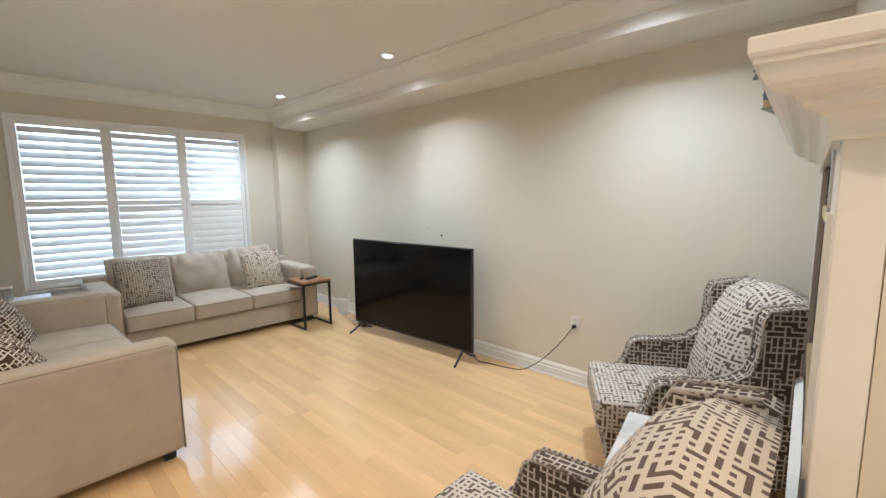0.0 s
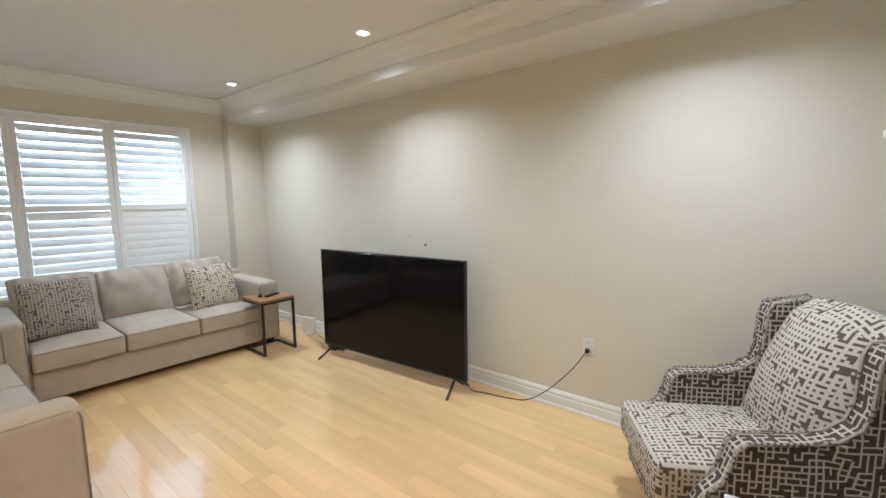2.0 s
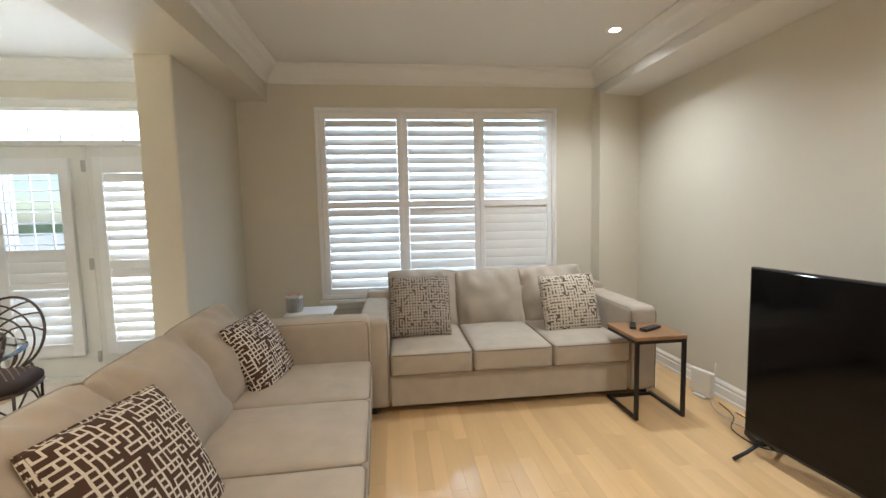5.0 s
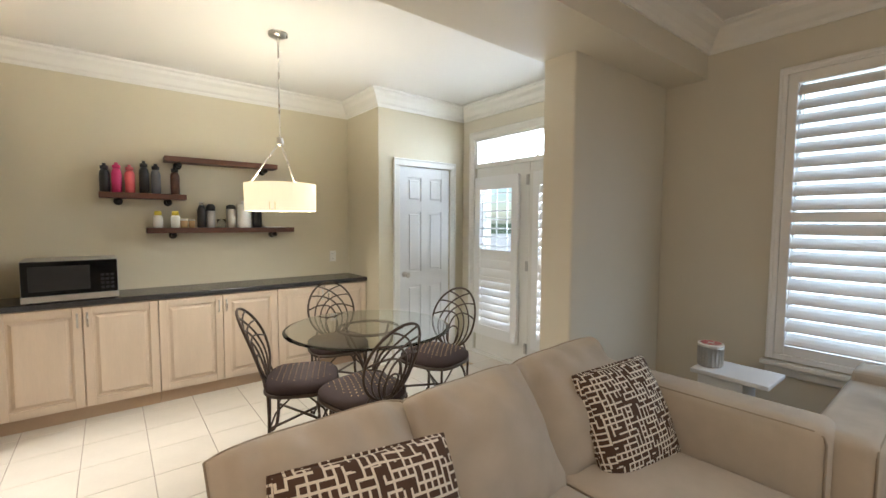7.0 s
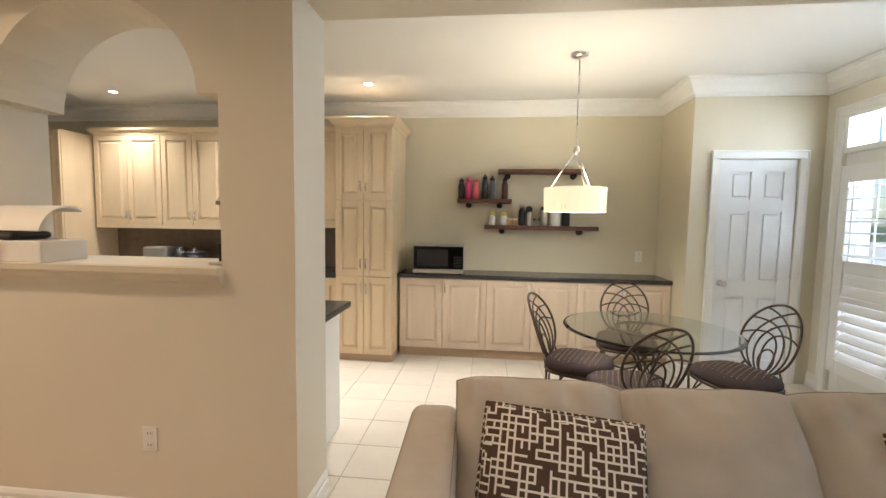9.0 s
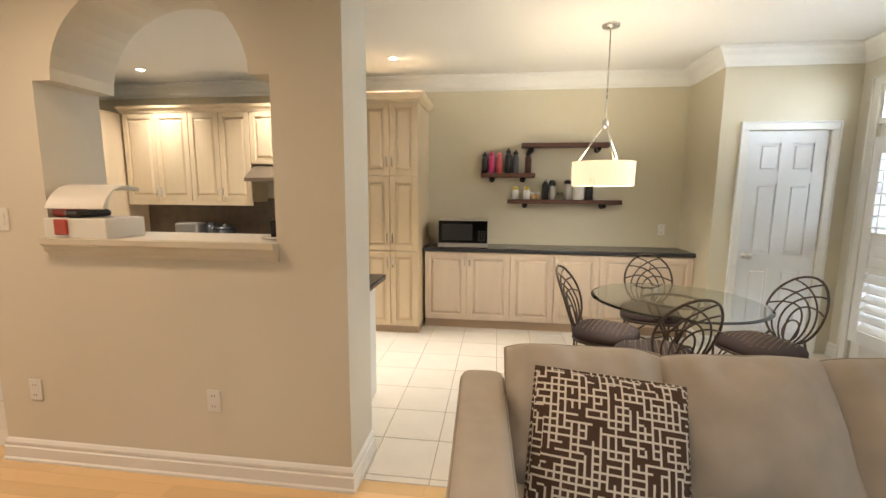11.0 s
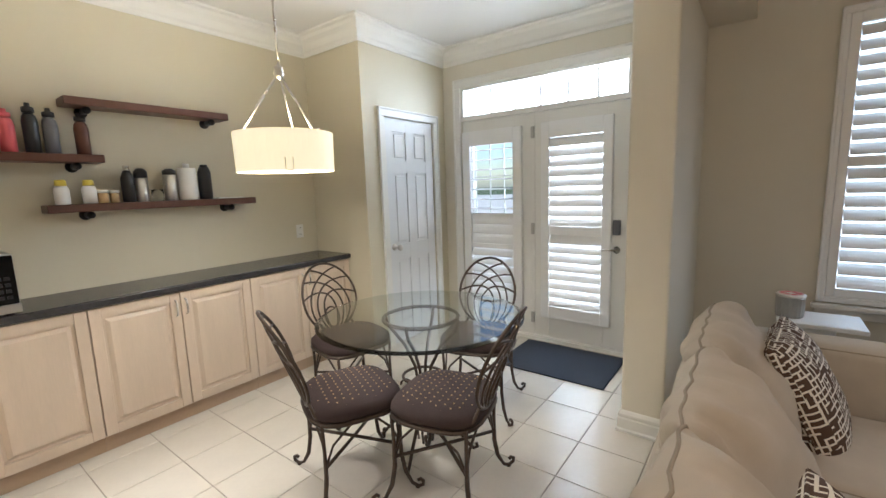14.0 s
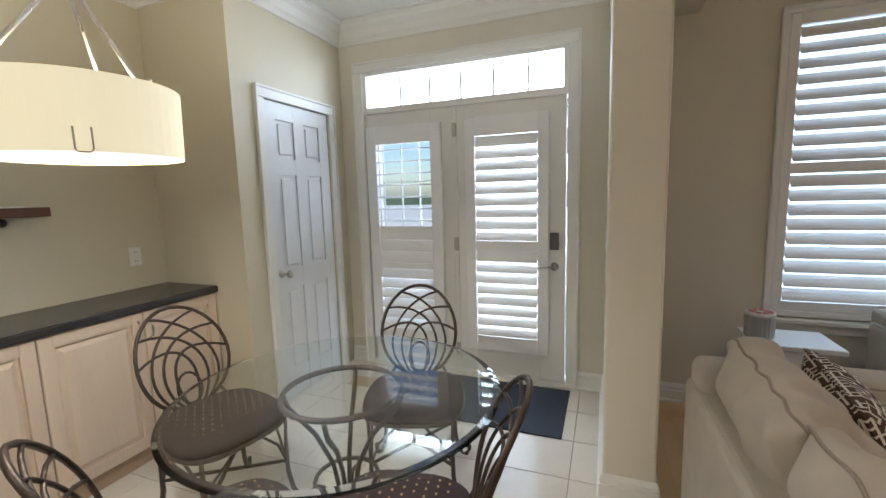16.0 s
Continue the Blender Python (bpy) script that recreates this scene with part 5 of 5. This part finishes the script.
part("packet", B(-0.04, 0.055, -0.08, 0.105, 0.101, 0.14, 0.02, 2), BLACKP, bb, "black packet")
part("packet", B(0.03, 0.10, 0.101, 0.115, 0.02, 0.095, 0.004, 1), RED, bb, "red print")
ph = thing("phone_stand", "small black phone stand on the ledge", "phone stand", at=(-1.86, -0.14, AZ0 + 0.001))
part("dish", lathe(bmesh.new(), [(0.05, 0), (0.07, 0.004), (0.075, 0.012)], 20), WHITEP, ph, "white dish", smooth=True)
part("stand", B(-0.025, 0.025, -0.012, 0.012, 0.013, 0.10, 0.006, 2), BLACKP, ph, m=pose(0, 0, 0, -14, 0, 20))
ts = thing("toaster", "steel toaster on the kitchen worktop", "toaster", at=(0.62, -2.72, 0.875))
part("body", B(-0.15, 0.15, -0.09, 0.09, 0.01, 0.21, 0.03, 3), STEEL, ts)
part("base", B(-0.14, 0.14, -0.08, 0.08, 0.0005, 0.01), BLACKP, ts)
lathed("pot", "black pot standing on the kitchen worktop", "pot", (0.18, -2.70, 0.875), [(0.11, 0), (0.125, 0.01), (0.13, 0.14)], BLACKP, [(0.133, 0.141), (0.10, 0.165), (0.02, 0.175), (0.02, 0.2)], BLACKP, "black lid", 24)
lathed("kettle", "dark kettle standing on the kitchen worktop", "kettle", (0.38, -2.74, 0.875), [(0.075, 0), (0.08, 0.01), (0.06, 0.19)], BLACKP, [(0.058, 0.191), (0.03, 0.21)], BLACKP, "black lid", 20)
bk = thing("dish_rack", "black wire dish rack behind the ledge", "dish rack", at=(-1.05, -0.75, 0.875))
bm = bmesh.new()
for i in range(9):
    tube(bm, [(-0.2 + i * 0.05, -0.12, 0.01), (-0.2 + i * 0.05, -0.12, 0.14), (-0.2 + i * 0.05, -0.10, 0.02), (-0.2 + i * 0.05, 0.12, 0.02), (-0.2 + i * 0.05, 0.12, 0.14)], 0.003, 5)
tube(bm, [(-0.22, -0.12, 0.14), (0.22, -0.12, 0.14), (0.22, 0.12, 0.14), (-0.22, 0.12, 0.14)], 0.005, 6, True)
tube(bm, [(-0.22, -0.12, 0.006), (0.22, -0.12, 0.006), (0.22, 0.12, 0.006), (-0.22, 0.12, 0.006)], 0.005, 6, True)
part("rack", bm, BLACKM, bk, smooth=True)


# pendant lamp
pl = thing("pendant_lamp", "drum pendant lamp with a cream shade and nickel stem", "pendant lamp", at=(-3.76, -1.66, 0))
part("canopy", lathe(bmesh.new(), [(0.0, H - 0.03), (0.03, H - 0.03), (0.062, H - 0.018), (0.065, H)], 24), CHROME, pl, "round nickel ceiling plate", smooth=True)
bm = bmesh.new()
tube(bm, [(0, 0, H - 0.03), (0, 0, 2.02)], 0.006, 8)
lathe(bm, [(0.0, 1.955), (0.018, 1.965), (0.026, 1.985), (0.018, 2.005), (0.024, 2.012), (0.0, 2.03)], 14)
part("stem", bm, CHROME, pl, "nickel stem and knob", smooth=True)
bm = bmesh.new()
for k in range(3):
    a = radians(100 + 120 * k)
    tube(bm, [(0.012 * math.cos(a), 0.012 * math.sin(a), 1.97), (0.13 * math.cos(a), 0.13 * math.sin(a), 1.80), (0.19 * math.cos(a), 0.19 * math.sin(a), 1.705)], 0.006, 6)
    tube(bm, [(0.19 * math.cos(a), 0.19 * math.sin(a), 1.705), (0.232 * math.cos(a), 0.232 * math.sin(a), 1.705)], 0.004, 6)
part("arm", bm, CHROME, pl, "three nickel arms", smooth=True)
bm = bmesh.new()
n = 48
rings = [[bm.verts.new((r * math.cos(2 * math.pi * j / n), r * math.sin(2 * math.pi * j / n), z)) for j in range(n)] for r, z in ((0.231, 1.515), (0.235, 1.70), (0.232, 1.70), (0.228, 1.515))]
for a, b in zip(rings, rings[1:] + rings[:1]):
    for j in range(n):
        bm.faces.new((a[j], a[(j + 1) % n], b[(j + 1) % n], b[j]))
bmesh.ops.recalc_face_normals(bm, faces=bm.faces)
shd = part("shade", bm, SHADE, pl, "cream fabric drum shade", smooth=False)
part("diffuser", lathe(bmesh.new(), [(0.0, 1.522), (0.227, 1.522), (0.227, 1.526)], 40), glow("diffuser", (1.0, 0.93, 0.75), 1.3), pl, "pale diffuser disc").visible_shadow = False
bm = bmesh.new()
ca_ = radians(60)
clip = [(0.238, -0.07, 1.570), (0.238, -0.07, 1.520), (0.24, -0.05, 1.513), (0.24, 0.05, 1.513), (0.238, 0.07, 1.520), (0.238, 0.07, 1.570)]
tube(bm, [(r_ * math.cos(ca_ + d_), r_ * math.sin(ca_ + d_), z_) for r_, d_, z_ in clip], 0.0025, 6)
part("clip", bm, CHROME, pl, "thin bent metal clip", smooth=True)

for cx, cy in CANS_LR + CANS_K:
    cn = thing("recessed_light", "small round recessed ceiling light, lit", "ceiling light", "recessed ceiling lights", at=(cx, cy, 0))
    bm = bmesh.new()
    n = 24
    rr = [(0.038, H - 0.003), (0.055, H - 0.006), (0.058, H - 0.001), (0.038, H - 0.001)]
    rings = [[bm.verts.new((r * math.cos(2 * math.pi * j / n), r * math.sin(2 * math.pi * j / n), z)) for j in range(n)] for r, z in rr]
    for a, b in zip(rings, rings[1:] + rings[:1]):
        for j in range(n):
            bm.faces.new((a[j], a[(j + 1) % n], b[(j + 1) % n], b[j]))
    bmesh.ops.recalc_face_normals(bm, faces=bm.faces)
    part("trim_ring", bm, WHITE, cn, "white trim ring")
    part("bulb", lathe(bmesh.new(), [(0.0, H - 0.004), (0.036, H - 0.004), (0.036, H - 0.0005)], 20), BULB, cn, "bright bulb")


# glass table with an iron base
TX, TY = -4.17, -1.17
tbl = thing("dining_table", "round glass dining table on a bronze iron base", "table", at=(TX, TY, 0))
part("tabletop", lathe(bmesh.new(), [(0.0, 0.733), (0.53, 0.733), (0.546, 0.737), (0.546, 0.7395), (0.52, 0.745), (0.0, 0.745)], 72), GLASST, tbl, "clear bevelled glass top", smooth=False).visible_shadow = False
bm = bmesh.new()
tube(bm, [(0.2 * math.cos(2 * math.pi * j / 28), 0.2 * math.sin(2 * math.pi * j / 28), 0.722) for j in range(28)], 0.01, 6, True)
part("ring", bm, IRON, tbl, "iron support ring", smooth=True)
bm = tube(bmesh.new(), [(0.11 * math.cos(2 * math.pi * j / 20), 0.11 * math.sin(2 * math.pi * j / 20), 0.40) for j in range(20)], 0.008, 6, True)
part("ring", bm, IRON, tbl, "iron support ring", smooth=True)
for k in range(4):
    a = radians(20 + 90 * k)
    ca, sa = math.cos(a), math.sin(a)
    prof = [(0.21, 0.715), (0.19, 0.66), (0.10, 0.56), (0.045, 0.45), (0.03, 0.36), (0.045, 0.27), (0.11, 0.18), (0.20, 0.09), (0.25, 0.03), (0.275, 0.012), (0.295, 0.025), (0.29, 0.045)]
    bm = tube(bmesh.new(), [(r * ca, r * sa, z) for r, z in prof], 0.009, 6)
    tube(bm, [(0.045 * ca, 0.045 * sa, 0.36), (0.05 * ca, 0.05 * sa, 0.10), (0.04 * ca, 0.04 * sa, 0.02)], 0.007, 6)
    tube(bm, [((0.10 + 0.035 * math.cos(t)) * ca, (0.10 + 0.035 * math.cos(t)) * sa, 0.33 + 0.035 * math.sin(t)) for t in [i * 0.5 for i in range(12)]], 0.006, 5)
    part("leg", bm, IRON, tbl, "scrolled iron leg", smooth=True)


def dining_chair():
    """Faces +y; origin on the floor under the seat."""
    c = thing("dining_chair", "bronze iron dining chair, oval lattice back, dark dotted seat", "chair", "dining chairs")
    bm = bmesh.new()
    # back oval, leaning and a little dished
    def back(u, w_):
        return (u, -0.205 - 0.16 * (w_ / 0.45) + 1.1 * u * u, 0.455 + w_)
    ow, oh, oc = 0.195, 0.225, 0.225

    def rim(t, k=1.0):
        return (ow * k * math.sin(t), oc - oh * k * math.cos(t))
    tube(bm, [back(*rim(2 * math.pi * j / 32)) for j in range(32)], 0.0085, 6, True)
    part("back_frame", bm, IRON, c, "oval iron rim", smooth=True)
    bm = bmesh.new()
    for s in (-1, 1):
        # each bar springs from the foot of the oval, swells to one side and ends on the other side's rim
        for start, swell, end in ((0.02, 0.055, 92), (0.045, 0.105, 122), (0.075, 0.15, 150)):
            p0 = Vector((-s * start, oc - oh * math.sqrt(1 - (start / ow) ** 2) + 0.004))
            p3 = Vector(rim(radians(end) * s, 0.99))
            p1, p2 = Vector((-s * swell * 1.45, 0.16)), Vector((-s * swell * 0.75, 0.33 + 0.0006 * (end - 92)))
            pts = []
            for j in range(15):
                f = j / 14
                q = p0 * (1 - f) ** 3 + p1 * 3 * f * (1 - f) ** 2 + p2 * 3 * f * f * (1 - f) + p3 * f ** 3
                pts.append(back(q.x, q.y))
            tube(bm, pts, 0.0062, 6)
    part("lattice", bm, IRON, c, "crossing curved iron bars", smooth=True)
    bm = tube(bmesh.new(), [back(0.052 * math.cos(t), 0.085 + 0.07 * math.sin(t)) for t in [2 * math.pi * j / 20 for j in range(20)]], 0.006, 6, True)
    part("hoop", bm, IRON, c, "small oval hoop", smooth=True)
    # seat
    n = 28
    def outline(t, k=1.0):
        x, y = math.cos(t), math.sin(t)
        e = 0.62
        return (0.225 * k * math.copysign(abs(x) ** e, x), 0.215 * k * math.copysign(abs(y) ** e, y) + 0.01)
    bm = bmesh.new()
    tube(bm, [(*outline(2 * math.pi * j / n), 0.415) for j in range(n)], 0.011, 6, True)
    part("seat_frame", bm, IRON, c, smooth=True)
    bm = bmesh.new()
    prof = [(0.97, 0.42), (1.03, 0.435), (1.02, 0.46), (0.92, 0.482), (0.7, 0.495), (0.4, 0.502), (0.12, 0.504)]
    rings = [[bm.verts.new((*outline(2 * math.pi * j / n, k), z)) for j in range(n)] for k, z in prof]
    for a, b in zip(rings, rings[1:]):
        for j in range(n):
            bm.faces.new((a[j], a[(j + 1) % n], b[(j + 1) % n], b[j]))
    bm.faces.new(rings[-1])
    bm.faces.new(rings[0][::-1])
    seat = part("seat", bm, SEATF, c, "dark padded seat", smooth=True)
    bm = bmesh.new()
    for i in range(-5, 6):
        for j in range(-5, 6):
            x, y = i * 0.036 + (0.018 if j % 2 else 0), j * 0.034 + 0.01
            if abs(x / 0.205) ** 3.2 + abs((y - 0.01) / 0.195) ** 3.2 < 0.8:
                r_ = max(abs(x / 0.225), abs((y - 0.01) / 0.215))
                z = 0.504 - 0.009 * max(0, (r_ - 0.4) / 0.3) - (0.012 * (r_ - 0.7) / 0.22 if r_ > 0.7 else 0) + 0.0012
                box(bm, x - 0.003, x + 0.003, y - 0.003, y + 0.003, z - 0.003, z)
    part("dots", bm, TAN, seat, "small tan woven dots", kind="stuff")
    # four legs that curl outwards on the diagonals, each with two braces up to the seat
    for sx in (-1, 1):
        for sy in (-1, 1):
            def leg_point(d, z, side=0.0):
                return (sx * (0.185 + d * 0.72), 0.01 + sy * (0.18 + d * 0.72), z)
            bm = tube(bmesh.new(), [leg_point(0.0, 0.42), leg_point(-0.005, 0.30), leg_point(-0.005, 0.17), leg_point(0.012, 0.08), leg_point(0.045, 0.022), leg_point(0.075, 0.011), leg_point(0.098, 0.022), leg_point(0.10, 0.042), leg_point(0.085, 0.05), leg_point(0.074, 0.04)],
                      [0.0085] * 2 + [0.011] * 2 + [0.0085] * 6, 6)
            lathe(bm, [(0.006, 0.0), (0.012, 0.004), (0.012, 0.012), (0.006, 0.016)], 8, leg_point(0.072, 0.0))
            leg = part("leg", bm, IRON, c, "slender leg with a scrolled foot", smooth=True)
            for ax, ay in ((0.25, 1.0), (1.0, 0.25)):
                pts = [(sx * 0.182, 0.01 + sy * 0.177, 0.13), (sx * 0.178, 0.01 + sy * 0.173, 0.22), (sx * (0.18 - 0.05 * (1 - ax)), 0.01 + sy * (0.175 - 0.05 * (1 - ay)), 0.31), (sx * 0.2 * ax, 0.01 + sy * 0.19 * ay, 0.405)]
                part("brace", tube(bmesh.new(), pts, 0.0058, 6), IRON, leg, smooth=True)
    for sx in (-1, 1):
        part("stretcher", tube(bmesh.new(), [(-sx * 0.18, -0.165, 0.215), (0, 0.01, 0.215 + 0.002 * sx), (sx * 0.18, 0.185, 0.215)], 0.0085, 6), IRON, c, "crossing flat iron stretcher", smooth=True)
        tube_back = tube(bmesh.new(), [(sx * 0.175, -0.15, 0.415), (sx * 0.15, -0.19, 0.45), back(sx * 0.12, 0.05)], 0.008, 6)
        part("back_post", tube_back, IRON, c, smooth=True)
    return c


CHAIRS = [(-3.75, -1.29, 65), (-3.97, -0.86, 192), (-4.73, -1.16, -72), (-4.26, -1.87, -12)]
ch = dining_chair()
ch.matrix_basis = pose(CHAIRS[0][0], CHAIRS[0][1], 0, 0, 0, CHAIRS[0][2])
for x, y, a in CHAIRS[1:]:
    copy_thing(ch, pose(x, y, 0, 0, 0, a))

dm = thing("door_mat", "dark blue-black rectangular door mat", "door mat", at=(-5.62, -0.96, 0.0))
part("mat_body", B(-0.31, 0.31, -0.425, 0.425, 0.0005, 0.009, 0.003, 1), MATM, dm)
vt = thing("floor_vent", "beige slatted floor vent by the closet", "floor vent", at=(-5.62, -1.95, 0.0))
part("frame", B(-0.075, 0.075, -0.16, 0.16, 0.0005, 0.004), KICK, vt)
bm = bmesh.new()
for i in range(12):
    box(bm, -0.055, 0.055, -0.14 + i * 0.024, -0.128 + i * 0.024, 0.004, 0.006)
part("slat", bm, TAN, vt)

# ---- outside ----
structure("ground", [(-400, X0 - 0.25, -400, 400, -0.6, -0.35)], GRASS, "flat lawn behind the house", "ground")
# terrace stretched far beyond its size, as pale ground for the glare outside
structure("terrace", [(X0 - 60, X0 - 0.25, -40, 40, -0.35, -0.12)], DECK, "pale stone terrace, stretched over the lawn to brighten the view", "terrace")
hs = thing("neighbour_house", "two-storey brick house across the back yard", "house", at=(-24, -1, -0.35))
part("wall", B(-6, 0, -7, 7, 0, 5.6), BRICK, hs)
bm = bmesh.new()
v = [bm.verts.new(p) for p in ((-6.4, -7.4, 5.6), (0.4, -7.4, 5.6), (0.4, 7.4, 5.6), (-6.4, 7.4, 5.6), (-3, -7.4, 8.2), (-3, 7.4, 8.2))]
for q in ((0, 1, 4), (1, 2, 5, 4), (2, 3, 5), (3, 0, 4, 5), (3, 2, 1, 0)):
    bm.faces.new([v[k_] for k_ in q])
part("roof", bm, ROOFM, hs, "dark shingle roof")
for y in (-4.5, -1.2, 2.2, 5.2):
    for z in (0.9, 3.4):
        w_ = part("window", B(0.0, 0.06, y - 0.7, y + 0.7, z, z + 1.35), WHITE, hs, "white-framed window")
        part("pane", B(0.06, 0.07, y - 0.6, y + 0.6, z + 0.1, z + 1.25), GREYP, w_)
fn = thing("fence", "white painted board fence at the end of the yard", "fence", at=(-15, 0, -0.35))
me = None
for i in range(60):
    if me is None:
        ob = part("board", B(-0.012, 0.012, -0.07, 0.07, 0, 1.1), LOUV, fn)
        me = ob.data
    else:
        ob = new("board", me)
        ob.parent = fn
    ob.matrix_basis = pose(0, -4.5 + i * 0.15, 0)
part("rail", B(-0.05, -0.012, -4.6, 4.5, 1.02, 1.1), LOUV, fn)

# ---- floor pieces ----
floor_t = bpy.data.objects["floor_tile"]
floor_w = bpy.data.objects["floor_wood"]
TP, TX0, TY0 = 0.3355, -2.635, -1.142
cut = {}


def tile_mesh(w, d):
    key = (round(w, 3), round(d, 3))
    if key not in cut:
        cut[key] = finish("tile", B(-w / 2, w / 2, -d / 2, d / 2, -0.006, 0.0, 0.0018, 1), TILE)
    return cut[key]


rest = bmesh.new()
for i in range(-11, 16):
    for j in range(-7, 5):
        x0, x1 = max(TX0 + i * TP, X0 + 0.002), min(TX0 + (i + 1) * TP, XE)
        y0, y1 = max(TY0 + j * TP, YS + 0.002), min(TY0 + (j + 1) * TP, -0.088)
        if x1 - x0 < 0.02 or y1 - y0 < 0.02:
            continue
        x0, x1, y0, y1 = x0 + 0.002, x1 - 0.002, y0 + 0.002, y1 - 0.002
        if x0 > -1.6:
            box(rest, x0, x1, y0, y1, -0.004, 0.0)
            continue
        ob = new("tile", tile_mesh(x1 - x0, y1 - y0))
        ob.parent = floor_t
        ob.matrix_basis = pose((x0 + x1) / 2, (y0 + y1) / 2, 0)
part("tiles", rest, TILE, floor_t, kind="stuff")

rng = random.Random(7)
PW = 0.0826
LENS = [0.45, 0.6, 0.75, 0.9, 1.1]
planks = {L: finish("plank", B(-L / 2 + 0.0003, L / 2 - 0.0003, -PW / 2 + 0.0002, PW / 2 - 0.0002, -0.010, 0.0, 0.0003, 1), MAPLE) for L in LENS}
rest = bmesh.new()
count = 0
for r in range(int((YN + 0.085) / PW) + 1):
    y = -0.085 + PW * (r + 0.5)
    x = X0 + 0.01 - rng.random() * 0.4
    while x < XE:
        L = rng.choice(LENS)
        x0, x1 = max(x, X0 + 0.002), min(x + L, XE - 0.002)
        y1 = min(y + PW / 2, YN - 0.001)
        whole = x0 == x and x1 == x + L and y1 == y + PW / 2
        near = 1.0 < y < 3.4 and -4.6 < x < -1.2
        if whole and near and count < 300:
            ob = new("plank", planks[L])
            ob.parent = floor_w
            ob.matrix_basis = pose(x + L / 2, y, 0, 0, 0, 180 * rng.choice((0, 1)))
            count += 1
        elif x1 - x0 > 0.01 and y1 - (y - PW / 2) > 0.01:
            vs = [rest.verts.new(p) for z in (-0.010, 0.0) for p in ((x0 + 0.0003, y - PW / 2 + 0.0002, z), (x1 - 0.0003, y - PW / 2 + 0.0002, z), (x1 - 0.0003, y1 - 0.0002, z), (x0 + 0.0003, y1 - 0.0002, z))]
            for q in ((4, 5, 6, 7), (0, 1, 5, 4), (1, 2, 6, 5), (2, 3, 7, 6), (3, 0, 4, 7)):
                rest.faces.new([vs[k_] for k_ in q])
        x += L
part("planks", rest, MAPLEJ, floor_w, kind="stuff")
